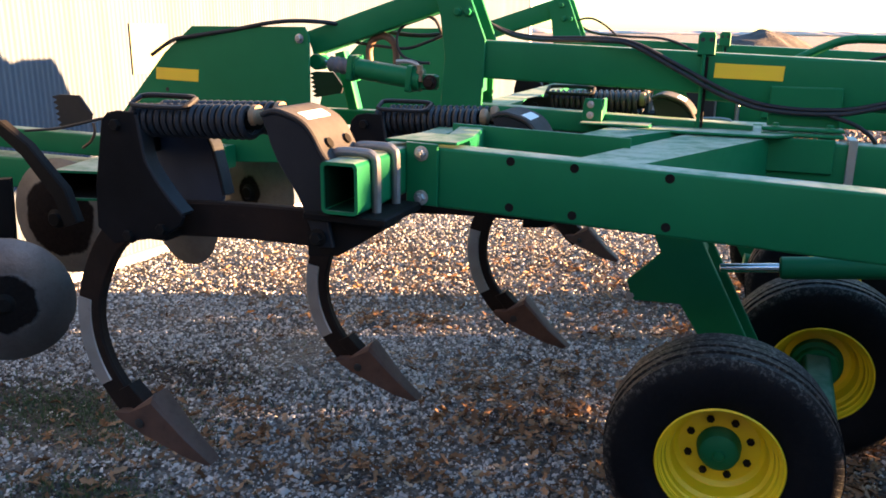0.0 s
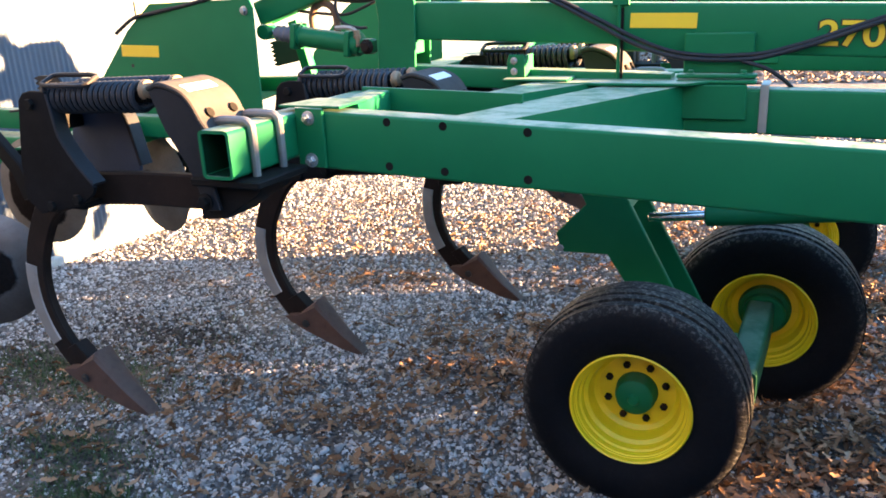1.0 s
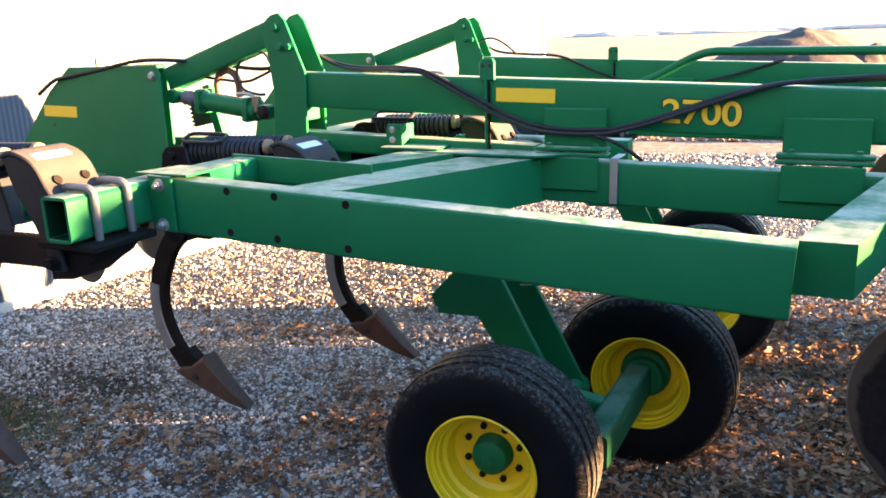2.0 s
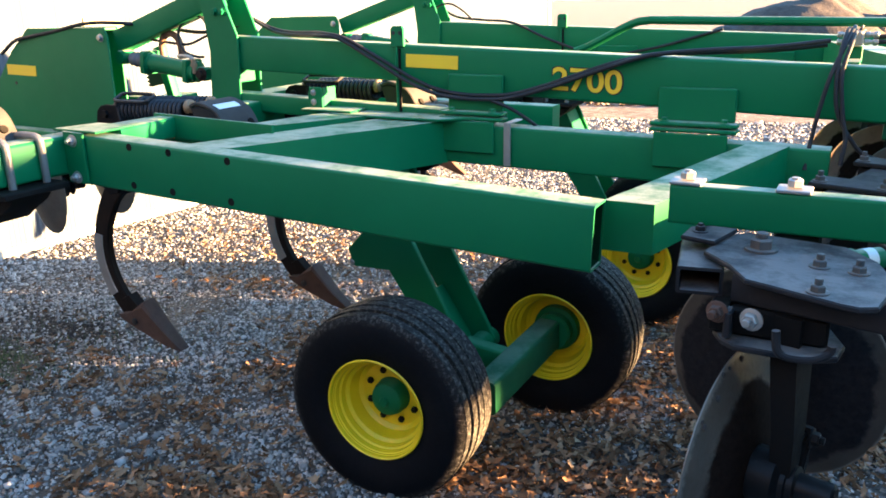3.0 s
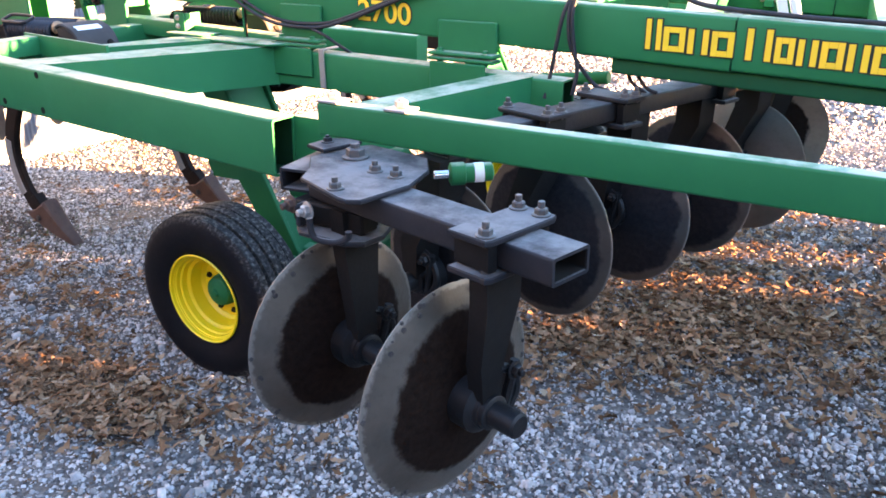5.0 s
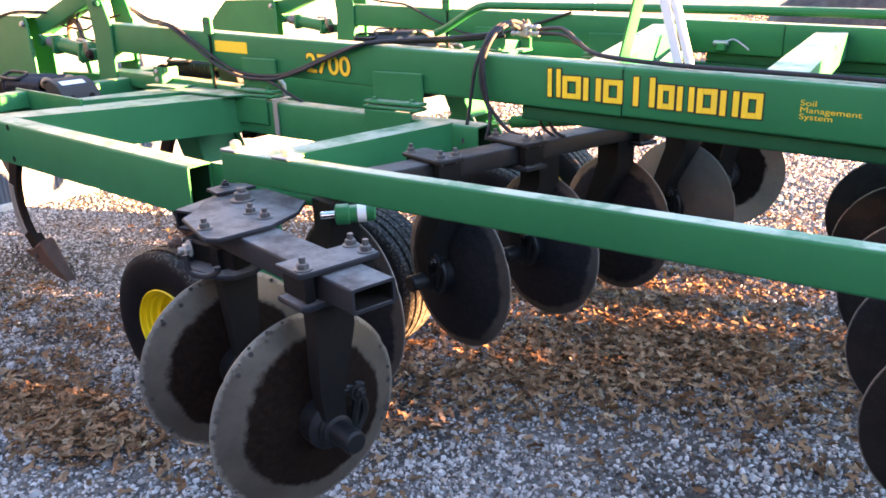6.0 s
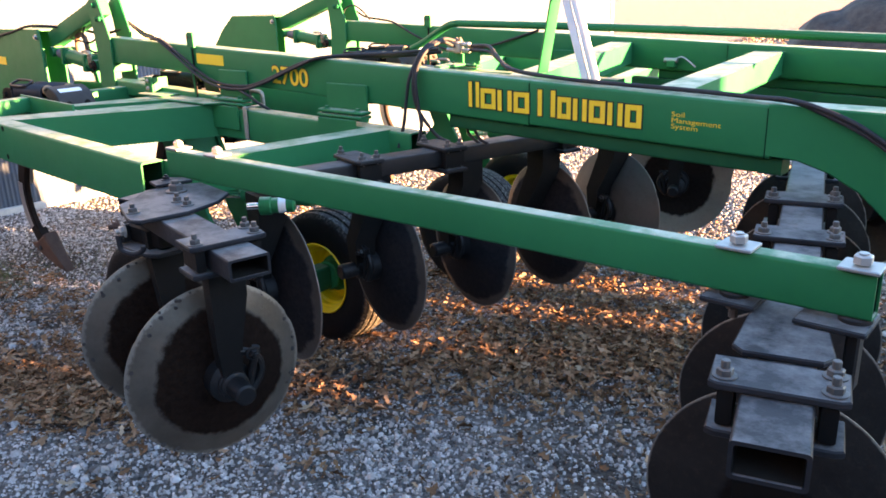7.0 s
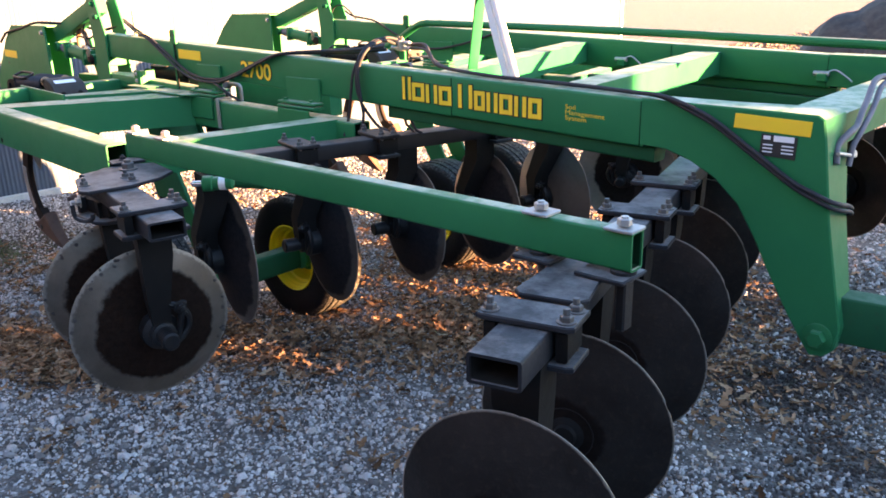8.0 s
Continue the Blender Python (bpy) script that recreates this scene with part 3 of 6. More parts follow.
YM = 3.12
MW = 0.10


def main_beam(dy, label):
    y0, y1 = YM + dy, YM + dy + MW
    yc = (y0 + y1) / 2
    g = Geo()
    tube((-0.95, yc, zt(-0.95) - 0.074), (0.0, yc, zt(0) - 0.074), MW - 0.008, 0.148, geo=g)
    tube((-0.03, yc, zt(-0.03) - 0.086), (2.125, yc, zt(2.125) - 0.086), MW, 0.172, geo=g, r=0.012)
    tube((2.128, yc, zt(2.128) - 0.084), (3.02, yc, zt(3.02) - 0.084), MW + 0.004, 0.168, geo=g, r=0.012)
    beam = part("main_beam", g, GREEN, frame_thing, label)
    for x in (2.1265, 3.002):
        part("weld_seam", box((x - 0.0016, y0 - 0.0042, zt(x) - 0.166), (x + 0.0016, y0 - 0.0015, zt(x) - 0.010), 0.0006), DIM_GREEN, beam)
    g = Geo()
    tube((1.72, yc + 0.012, zt(1.72) - 0.198), (3.05, yc + 0.012, zt(3.05) - 0.193), MW - 0.02, 0.055, geo=g)
    part("lower_bar", g, GREEN_SHADE_MUD, frame_thing)
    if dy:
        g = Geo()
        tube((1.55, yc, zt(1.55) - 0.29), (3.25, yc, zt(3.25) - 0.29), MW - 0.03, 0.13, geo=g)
        part("lower_bar", g, GREEN_SHADE_MUD, frame_thing)
    # front leg, bowed down to the drawbar pivot
    prof = [(3.0, zt(3.0) + 0.002), (3.30, 1.574), (3.585, 1.570), (3.606, 1.558), (3.618, 1.50), (3.656, 1.25), (3.726, 0.915), (3.715, 0.84), (3.685, 0.81),
            (3.645, 0.805), (3.615, 0.845), (3.56, 0.93), (3.492, 1.045), (3.43, 1.16), (3.365, 1.262), (3.28, 1.338), (3.19, 1.385), (3.10, 1.412), (3.0, 1.418)]
    g = Geo()
    plate(prof, y0 - 0.003, y1 + 0.006, geo=g, bev=0.005)
    for v in g.v:
        if v.y > y0 + 0.05:
            v.y += 0.088 * min(1, max(0, (v.z - 0.88) / 0.6)) * min(1, max(0, (v.x - 3.25) / 0.25))
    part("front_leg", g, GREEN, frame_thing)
    g = Geo()
    bolt((3.665, y0 - 0.003, 0.875), (0, -1, 0), 0.027, g)
    lathe((3.665, y0 - 0.003, 0.875), (0, -1, 0), [(0.046, 0), (0.046, 0.006), (0.042, 0.008)], 24, g)
    part("pivot_bolt", g, GREEN_LOW, frame_thing)
    # rear post of two plates, with the sloping arm and the deep rear plate
    post = [(-1.03, 1.945), (-0.985, 1.955), (-0.955, 1.925), (-0.868, 1.71), (-0.885, 1.30), (-1.075, 1.30), (-1.055, 1.46), (-1.04, 1.64), (-1.06, 1.80), (-1.09, 1.90)]
    for a, b in ((y0 - 0.012, y0), (y1 + 0.03, y1 + 0.042)):
        g = Geo()
        plate(post, a, b, geo=g)
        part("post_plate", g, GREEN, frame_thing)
    g = Geo()
    box((-0.97, y0, 1.50), (-0.90, y1 + 0.03, 1.70), geo=g)
    part("post_web", g, GREEN, frame_thing)
    g = Geo()
    tube((-1.66, yc - 0.01, 1.682), (-1.02, yc + 0.005, 1.887), 0.085, 0.105, geo=g)
    part("lift_arm", g, GREEN, frame_thing)
    rear = [(-2.20, 1.748), (-1.635, 1.750), (-1.615, 1.71), (-1.625, 1.18), (-2.68, 1.12), (-2.62, 1.36), (-2.36, 1.63)]
    g = Geo()
    plate(rear, y0 - 0.09, y0 - 0.078, geo=g)
    rp = part("rear_plate", g, GREEN, frame_thing)
    g = Geo()
    plate(rear[:1] + [(-1.80, 1.750), (-1.785, 1.71), (-1.795, 1.17)] + rear[4:], y1 + 0.03, y1 + 0.042, geo=g)
    part("rear_plate", g, GREEN, frame_thing)
    g = Geo()
    plate([(-2.19, 1.744), (-1.80, 1.745), (-1.80, 1.733), (-2.19, 1.732)], y0 - 0.078, y1 + 0.03, geo=g)
    plate([(-2.20, 1.745), (-2.36, 1.63), (-2.62, 1.36), (-2.61, 1.36), (-2.35, 1.62), (-2.19, 1.735)], y0 - 0.078, y1 + 0.03, geo=g)
    box((-1.665, y0 - 0.078, 1.2), (-1.653, y0 - 0.05, 1.63), geo=g)
    part("rear_web", g, GREEN, frame_thing)
    if not dy:
        g = Geo()
        plate([(-2.408, 1.566), (-2.177, 1.560), (-2.183, 1.507), (-2.413, 1.513)], y0 - 0.0925, y0 - 0.090, geo=g, bev=0.0005)
        part("reflector_strip", g, DECAL, rp, "faded yellow reflective strip")
    for x, z in ((-1.66, 1.702), (-1.00, 1.895), (-0.985, 1.815), (-0.94, 1.815)):
        yy = y0 - 0.09 if x < -1.5 else y0 - 0.012
        part("pin_bolt", bolt((x, yy, z), (0, -1, 0), 0.013), BOLT if x < -1.5 else GREEN, frame_thing)
    # a black disc paints the dark of the pin hole
    g = Geo()
    lathe((-2.355, y0 - 0.091, 1.469), (0, -1, 0), [(0.009, 0), (0.009, 0.0015)], 12, g)
    part("pin_hole", g, INK, rp)
    # lug post and its little bracket over the beam joint
    g = Geo()
    box((-0.048, y0 - 0.012, 1.36), (-0.035, y0 - 0.002, 1.69), geo=g)
    plate([(-0.066, zt(0) - 0.008), (-0.066, zt(0) + 0.06), (-0.055, zt(0) + 0.072), (-0.012, zt(0) + 0.072), (-0.004, zt(0) + 0.06), (-0.004, zt(0) - 0.008)], y0 - 0.012, y0 + 0.004, geo=g)
    jp = part("joint_post", g, GREEN, frame_thing)
    # solid black strip that paints the shade between post and beam
    part("joint_shade", box((-0.034, y0 - 0.009, 1.40), (-0.024, y0 - 0.0035, 1.662), 0.001), BLACK, jp, "black strip for the shade in the joint")
    # black discs paint the dark of the two lug holes
    for x in (-0.05, -0.02):
        part("lug_hole", lathe((x, y0 - 0.0125, zt(0) + 0.045), (0, -1, 0), [(0.008, 0), (0.008, 0.0012)], 12), INK, jp)
    if not dy:
        g = Geo()
        plate([(0.0, zt(0) - 0.036), (0.234, zt(0.234) - 0.034), (0.232, zt(0.234) - 0.086), (-0.002, zt(0) - 0.088)], y0 - 0.003, y0 - 0.0005, geo=g, bev=0.0004)
        part("reflector_strip", g, DECAL, beam, "yellow reflective strip")
    if not dy:
        g = Geo()
        plate([(3.336, 1.557), (3.573, 1.549), (3.571, 1.503), (3.334, 1.511)], y0 - 0.006, y0 - 0.003, geo=g, bev=0.0004)
        part("reflector_strip", g, DECAL, beam, "yellow reflective strip")
    # saddle brackets that hang the lower frame from the beam
    for x0, x1, top in ((0.195, 0.43, 1.568), (1.02, 1.28, 1.543)):
        s = 0.004
        br = part("saddle_bracket", box((x0, y0 - 0.016, 1.425 + s), (x1, y0 - 0.002, top)), GREEN, frame_thing)
        part("flange", box((x0 - 0.016, y0 - 0.066, 1.413 + s), (x1 + 0.016, y0 - 0.002, 1.427 + s)), GREEN, br)
        part("flange", box((x0 - 0.016, y0 - 0.072, 1.394 + s), (x1 + 0.016, y0 - 0.002, 1.408 + s)), GREEN, br)
        part("hanger_plate", box((x0 + 0.004, y0 - 0.084, 1.277), (x1 - 0.01, y0 - 0.073, 1.394 + s)), GREEN, br)
        for x in (x0 + 0.03, x1 - 0.03):
            part("bolt", bolt((x, y0 - 0.045, 1.427 + s), (0, 0, 1), 0.011), GREEN, br)
            part("bolt", bolt((x, y0 - 0.045, 1.397 + s), (0, 0, -1), 0.011), GREEN, br)
    return beam


near_beam = main_beam(0.0, "long green box beam with yellow lettering")
main_beam(1.93, "long green box beam")

# lettering on the near beam; the maker's name stays plain blocks
lettering("2700", 0.094, 0.274, (0.618, YM, 1.514), INK, "number_shadow", near_beam, bold=0.045)
lettering("2700", 0.085, 0.262, (0.624, YM - 0.002, 1.5185), DECAL, "number_decal", near_beam, bold=0.018)
lettering("Soil\nManagement\nSystem", 0.062, 0.168, (2.692, YM - 0.002, 1.472), DECAL, "small_decal", near_beam, spacing=0.85)
blocks = [(0.0, 0.052, 0.098), (0.058, 0.072, 0.078), (0.138, 0.066, 0.078), (0.212, 0.07, 0.078),
          (0.318, 0.076, 0.096), (0.402, 0.056, 0.078), (0.466, 0.056, 0.078), (0.53, 0.064, 0.078), (0.602, 0.058, 0.078), (0.668, 0.062, 0.078)]
for k, (dx, w, h) in enumerate(blocks):
    x, z = 1.842 + dx * 1.02, zt(1.842 + dx) - 0.126
    bar = min(0.019, w * 0.32)
    for grow, out, mat, nm in ((0.004, 0.0022, INK, "decal_outline"), (0.0, 0.0034, DECAL, "decal_shape")):
        g = Geo()
        pieces = [(x, x + bar, z, z + h), (x + w - bar, x + w, z, z + h)]
        if k % 2:
            pieces += [(x + bar + 0.0005, x + w - bar - 0.0005, z + h - 0.018, z + h), (x + bar + 0.0005, x + w - bar - 0.0005, z, z + 0.018)]
        for x0, x1, z0, z1 in pieces:
            plate([(x0 - grow, z0 - grow), (x1 + grow, z0 - grow), (x1 + grow, z1 + grow), (x0 - grow, z1 + grow)], YM - out - 0.002, YM - out + 0.0015, geo=g, bev=0.0004)
        part(nm, g, mat, near_beam)
g = Geo()
plate([(3.425, 1.502), (3.535, 1.497), (3.533, 1.428), (3.423, 1.433)], YM - 0.006, YM - 0.003, geo=g, bev=0.0004)
dealer = part("dealer_label", g, INK, near_beam, "small black label with white print bars")
g = Geo()
for k, (x, z, w, h) in enumerate([(3.432, 1.484, 0.022, 0.012), (3.464, 1.480, 0.062, 0.018), (3.432, 1.466, 0.03, 0.004), (3.432, 1.455, 0.03, 0.004), (3.432, 1.444, 0.03, 0.004),
                                  (3.49, 1.466, 0.036, 0.004), (3.49, 1.455, 0.036, 0.004), (3.49, 1.444, 0.036, 0.004)]):
    plate([(x, z), (x + w, z), (x + w, z + h), (x, z + h)], YM - 0.0075, YM - 0.0062, geo=g, bev=0.0002)
part("print_bars", g, WHITE, dealer)

# side rail nearest the walk, and its cross tubes
def rail_z(x):
    return 1.4045 - 0.037 * x


g = Geo()
tube((-0.72, 2.139, rail_z(-0.72) - 0.0865), (1.115, 2.139, rail_z(1.115) - 0.0865), 0.092, 0.173, open1=True, geo=g, r=0.01, depth=1.5)
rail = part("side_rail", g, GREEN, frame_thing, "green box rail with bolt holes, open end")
part("tube_shade_sheet", shade_lining((1.115, 2.139, rail_z(1.115) - 0.0865), (-1, 0, 0.037), 0.092, 0.173, depth=1.4), DIM_GREEN, rail, "dark green sheet for the shade inside the tube")
# dark discs paint the shade of the bolt holes
for x in (-0.464, -0.288, -0.042):
    for dz in (-0.018, -0.146):
        g = Geo()
        lathe((x, 2.0935, rail_z(x) + dz), (0, -1, 0), [(0.0125, 0), (0.0125, 0.0012)], 12, g)
        part("bolt_hole", g, HOLLOW_DARK, rail)
g = Geo()
plate([(-0.768, 1.442), (-0.672, 1.439), (-0.672, 1.262), (-0.768, 1.265)], 2.080, 2.092, geo=g)
plate([(-0.84, 2.10), (-0.62, 2.095), (-0.62, 2.26), (-0.80, 2.26)], 1.437, 1.445, plane="xy", geo=g)
flange = part("end_flange", g, GREEN, frame_thing)
for z in (1.411, 1.285):
    part("bolt", bolt((-0.721, 2.080, z), (0, -1, 0), 0.014, stud=0.01), BOLT, flange)
g = Geo()
tube((-0.82, 1.772, 1.357), (-0.82, 3.3, 1.357), 0.104, 0.135, open0=True, geo=g, wall=0.009, r=0.014, depth=0.3)
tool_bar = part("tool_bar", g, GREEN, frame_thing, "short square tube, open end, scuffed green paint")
part("tube_shade_sheet", shade_lining((-0.82, 1.772, 1.357), (0, 1, 0), 0.104, 0.135, 0.009, 0.28), DIM_GREEN, tool_bar, "dark green sheet for the shade inside the tube")
g = Geo()
tube((-0.66, 2.19, 1.40), (-0.72, 2.52, 1.40), 0.09, 0.08, geo=g)
tube((-0.78, 2.505, 1.405), (-0.20, 2.505, 1.388), 0.012, 0.09, geo=g, r=0.003)
tube((-0.70, 2.55, 1.37), (0.0, 2.55, 1.35), 0.07, 0.06, geo=g)
part("inner_rail", g, GREEN, frame_thing)


def slanted(x0, x1, ya, xa0, xa1, yb, z0, z1, h, name):
    gg = Geo()
    r0 = [Vector((x0, ya, z0 - h)), Vector((x1, ya, z0 - h)), Vector((x1, ya, z0)), Vector((x0, ya, z0))]
    r1 = [Vector((xa0, yb, z1 - h)), Vector((xa1, yb, z1 - h)), Vector((xa1, yb, z1)), Vector((xa0, yb, z1))]
    gg.loft([r0[::-1], r1[::-1]])
    return part(name, gg, GREEN, frame_thing)


slanted(-0.31, -0.115, 2.186, -0.06, 0.215, 3.055, rail_z(-0.2) - 0.004, 1.393, 0.165, "cross_tube")
slanted(1.112, 1.24, 2.187, 1.33, 1.46, 3.06, rail_z(1.2) - 0.002, 1.372, 0.13, "cross_tube")
slanted(-0.45, -0.36, 2.56, -0.30, 0.0, 3.2, 1.405, 1.405, 0.05, "cross_tube")
g = Geo()
tube((-0.05, 3.10, 1.312), (1.58, 3.10, 1.289), 0.10, 0.155, open1=True, geo=g, r=0.01, depth=0.5)
lower_beam = part("lower_beam", g, GREEN, frame_thing)
part("tube_shade_sheet", shade_lining((1.58, 3.10, 1.289), (-1, 0, 0.014), 0.10, 0.155, depth=0.45), DIM_GREEN, lower_beam, "dark green sheet for the shade inside the tube")
g = Geo()
box((0.462, 3.038, 1.235), (0.49, 3.046, 1.400), geo=g, bev=0.002)
box((0.462, 3.04, 1.394), (0.49, 3.16, 1.400), geo=g, bev=0.002)
part("strap", g, STEEL, frame_thing, "bare grey steel strap")
# rear top bar and gusset
g = Geo()
tube((-0.95, 3.16, 1.42), (0.15, 3.16, 1.385), 0.09, 0.08, geo=g)
plate([(-0.30, 2.98), (0.22, 2.98), (0.30, 3.06), (0.22, 3.30), (-0.25, 3.30)], 1.398, 1.408, plane="xy", geo=g)
part("top_bar", g, GREEN, frame_thing)
g = Geo()
plate([(-0.46, 1.412), (-0.385, 1.412), (-0.385, 1.475), (-0.392, 1.503), (-0.452, 1.503), (-0.46, 1.475)], 3.06, 3.07, geo=g)
box((-0.395, 3.07, 1.412), (-0.385, 3.16, 1.50), geo=g, bev=0.002)
box((-0.46, 3.0, 1.408), (-0.20, 3.16, 1.418), geo=g)
lug_plate = part("lug_plate", g, GREEN, frame_thing)
for z in (1.44, 1.48):
    part("bolt", bolt((-0.43, 3.06, z), (0, -1, 0), 0.009), BOLT, lug_plate)

# front rail that carries the gangs
g = Geo()
tube((1.292, 2.125, 1.386), (3.545, 2.137, 1.396), 0.052, 0.092, open1=True, geo=g, r=0.008, depth=1.2, wall=0.005)
front_rail = part("front_rail", g, GREEN, frame_thing, "slim green box rail, dusty top with painted sky glare")
part("tube_shade_sheet", shade_lining((3.545, 2.137, 1.396), (-1, -0.0053, -0.0044), 0.052, 0.092, 0.005, 1.1), DIM_GREEN, front_rail, "dark green sheet for the shade inside the tube")
for x in (1.325, 1.553, 3.29, 3.515):
    g = Geo()
    z = 1.432 + 0.0045 * (x - 1.29)
    box((x - 0.036, 2.098, z), (x + 0.036, 2.162, z + 0.008), geo=g, bev=0.002)
    bolt((x, 2.13, z + 0.008), (0, 0, 1), 0.016, g, washer=False, stud=0.004)
    part("pad_bolt", g, STEEL, front_rail)

# cross tubes between the two long beams, low sun on their faces
slanted(1.93, 2.06, YM + MW, 1.42, 1.56, 5.04, 1.60, 1.60, 0.12, "cross_tube")
slanted(2.52, 2.66, YM + MW, 2.28, 2.43, 5.04, 1.57, 1.57, 0.12, "cross_tube")
slanted(3.42, 3.60, YM + MW, 3.42, 3.60, 5.04, 1.55, 1.55, 0.1, "cross_tube")
slanted(-0.94, -0.80, YM + MW, -0.94, -0.80, 5.04, 1.45, 1.45, 0.1, "cross_tube")
part("cross_tube", tube((-0.75, 4.02, 1.262), (0.312, 4.02, 1.252), 0.10, 0.18, r=0.01), GREEN, frame_thing)
# mirrored outer half of the frame
g = Geo()
tube((-0.72, 6.14, 1.34), (1.13, 6.14, 1.28), 0.084, 0.175, geo=g)
part("side_rail", g, GREEN, frame_thing)
g = Geo()
tube((1.29, 6.15, 1.386), (3.545, 6.15, 1.396), 0.052, 0.092, geo=g)
part("front_rail", g, GREEN, frame_thing)
g = Geo()
tube((-0.82, 3.3, 1.357), (-0.82, 6.4, 1.357), 0.104, 0.135, geo=g)
part("tool_bar", g, GREEN, frame_thing)
slanted(-0.06, 0.215, 5.1, -0.31, -0.115, 6.1, 1.39, 1.39, 0.165, "cross_tube")
slanted(1.36, 1.46, 5.1, 1.145, 1.245, 6.1, 1.37, 1.37, 0.165, "cross_tube")
g = Geo()
tube((-0.05, 5.03, 1.316), (1.50, 5.03, 1.306), 0.10, 0.155, geo=g)
part("lower_beam", g, GREEN, frame_thing)
# drawbar from the pivot
g = Geo()
tube((3.68, 3.20, 0.93), (6.6, 4.05, 0.78), 0.10, 0.155, geo=g)
part("drawbar", g, GREEN_SHADE_MUD, frame_thing)

# strut and short tube between the rear plates
part("rear_strut", tube((-1.645, 3.38, 1.64), (-1.572, 3.38, 1.352), 0.055, 0.05, r=0.006), GREEN, frame_thing)
part("rear_tube", tube((-1.90, 3.38, 1.345), (-1.30, 3.38, 1.352), 0.07, 0.07, r=0.008), GREEN, frame_thing)

# bent pipe rail and the crossed stand on the beam
g = Geo()
sweep(smooth_path([(0.20, 4.61, 1.56), (0.30, 4.61, 1.60), (0.50, 4.60, 1.70), (0.60, 4.59, 1.722), (0.75, 4.59, 1.722), (2.0, 4.62, 1.70), (3.4, 4.65, 1.66)], 6), 0.022, 10, g)
part("bent_pipe", g, GREEN, frame_thing)
g = Geo()
tube((1.985, 3.42, 1.58), (2.16, 3.32, 2.15), 0.045, 0.012, geo=g, r=0.003)
part("stand_bar", g, GREEN, frame_thing)
# the bright light on these two bars is painted as white
g = Geo()
tube((2.215, 3.38, 1.58), (2.065, 3.33, 2.15), 0.03, 0.03, geo=g, r=0.004)
part("stand_bar", g, WHITE, frame_thing, "bar with its lit white put into the colour")
g = Geo()
tube((2.255, 3.385, 1.58), (2.10, 3.335, 2.15), 0.03, 0.03, geo=g, r=0.004)
part("stand_bar", g, WHITE, frame_thing, "bar with its lit white put into the colour")


# ---- wheels ----
def build_wheel(inboard=False):
    """The inboard face carries a hub drum in place of cap and nuts."""
    w = thing("wheel", (0, 0, 0), "black ribbed implement tyre on a yellow eight-bolt rim", "wheel", "wheels of the implement")
    R, W = 0.388, 0.27
    prof = []
    # ribs and grooves across the tread
    half = [(0.2, 0.212), (0.225, 0.126), (0.255, 0.137), (0.30, 0.142), (0.338, 0.138), (0.364, 0.128), (0.378, 0.114)]
    prof += [(r, -y) for r, y in half[1:]]
    for y in (-0.098, -0.05, 0.0, 0.05, 0.098):
        rr = R - 0.9 * y * y
        prof += [(rr, y - 0.018), (rr, y + 0.016)] if y == 0.098 else [(rr, y - 0.018), (rr, y + 0.019), (rr - 0.012, y + 0.022), (rr - 0.012, y + 0.029)]
    prof += [(r, y) for r, y in half[:0:-1]]
    prof += [(0.20, 0.115), (0.20, -0.115), (0.225, -0.126)]
    part("tyre", lathe((0, 0, 0), (0, 1, 0), prof, 64, None, False, False), TYRE, w, sharp=40)
    # dished rim; the near side is deep
    rim = [(0.203, 0.118), (0.208, 0.126), (0.208, 0.119), (0.196, 0.112), (0.190, 0.09), (0.180, 0.06), (0.176, 0.0), (0.165, -0.03), (0.185, -0.075), (0.193, -0.112), (0.203, -0.118), (0.208, -0.126), (0.203, -0.131),
           (0.198, -0.127), (0.194, -0.108), (0.1875, -0.104), (0.184, -0.086), (0.177, -0.081), (0.173, -0.056), (0.160, -0.046), (0.155, -0.016), (0.150, 0.006), (0.135, 0.02), (0.07, 0.02), (0.07, 0.034), (0.15, 0.034), (0.168, 0.05), (0.172, 0.085), (0.182, 0.108), (0.203, 0.118)]
    r = part("rim", lathe((0, 0, 0), (0, 1, 0), rim, 56, None, False, False), YELLOW, w, "glossy yellow dished steel rim", sharp=30)
    hub = [(0.001, -0.062), (0.016, -0.061), (0.022, -0.052), (0.05, -0.046), (0.064, -0.036), (0.071, -0.014), (0.073, 0.016), (0.08, 0.036), (0.088, 0.06), (0.088, 0.11), (0.07, 0.15), (0.05, 0.19), (0.001, 0.19)]
    if inboard:
        drum = [(0.04, -0.075), (0.078, -0.072), (0.086, -0.062), (0.086, -0.02), (0.104, -0.012), (0.108, 0.02), (0.05, 0.034), (0.001, 0.034)]
        part("hub", lathe((0, 0, 0), (0, 1, 0), drum, 32), GREEN_LOW, w, "dark green hub drum", sharp=30)
        return w
    h = part("hub", lathe((0, 0, 0), (0, 1, 0), hub, 32), GREEN_LOW, w, "green hub cap", sharp=30)
    for k in range(8):
        a = radians(45 * k + 20)
        g = bolt((0.106 * math.cos(a), 0.02, 0.106 * math.sin(a)), (0, -1, 0), 0.0125, washer=False, stud=0.006)
        part("wheel_nut", g, SHANK, r)
    return w


wheel = build_wheel()
wheel.matrix_basis = pose(0.155, 2.652, 0.370, 0, 0, 2)
inner_wheel = build_wheel(True)
inner_wheel.matrix_basis = pose(0.515, 3.53, 0.388, 0, 14, 1)
copy_thing(wheel, pose(0.60, 4.70, 0.398, 0, 40, 0))
copy_thing(wheel, pose(0.50, 5.50, 0.396, 0, 70, 180))

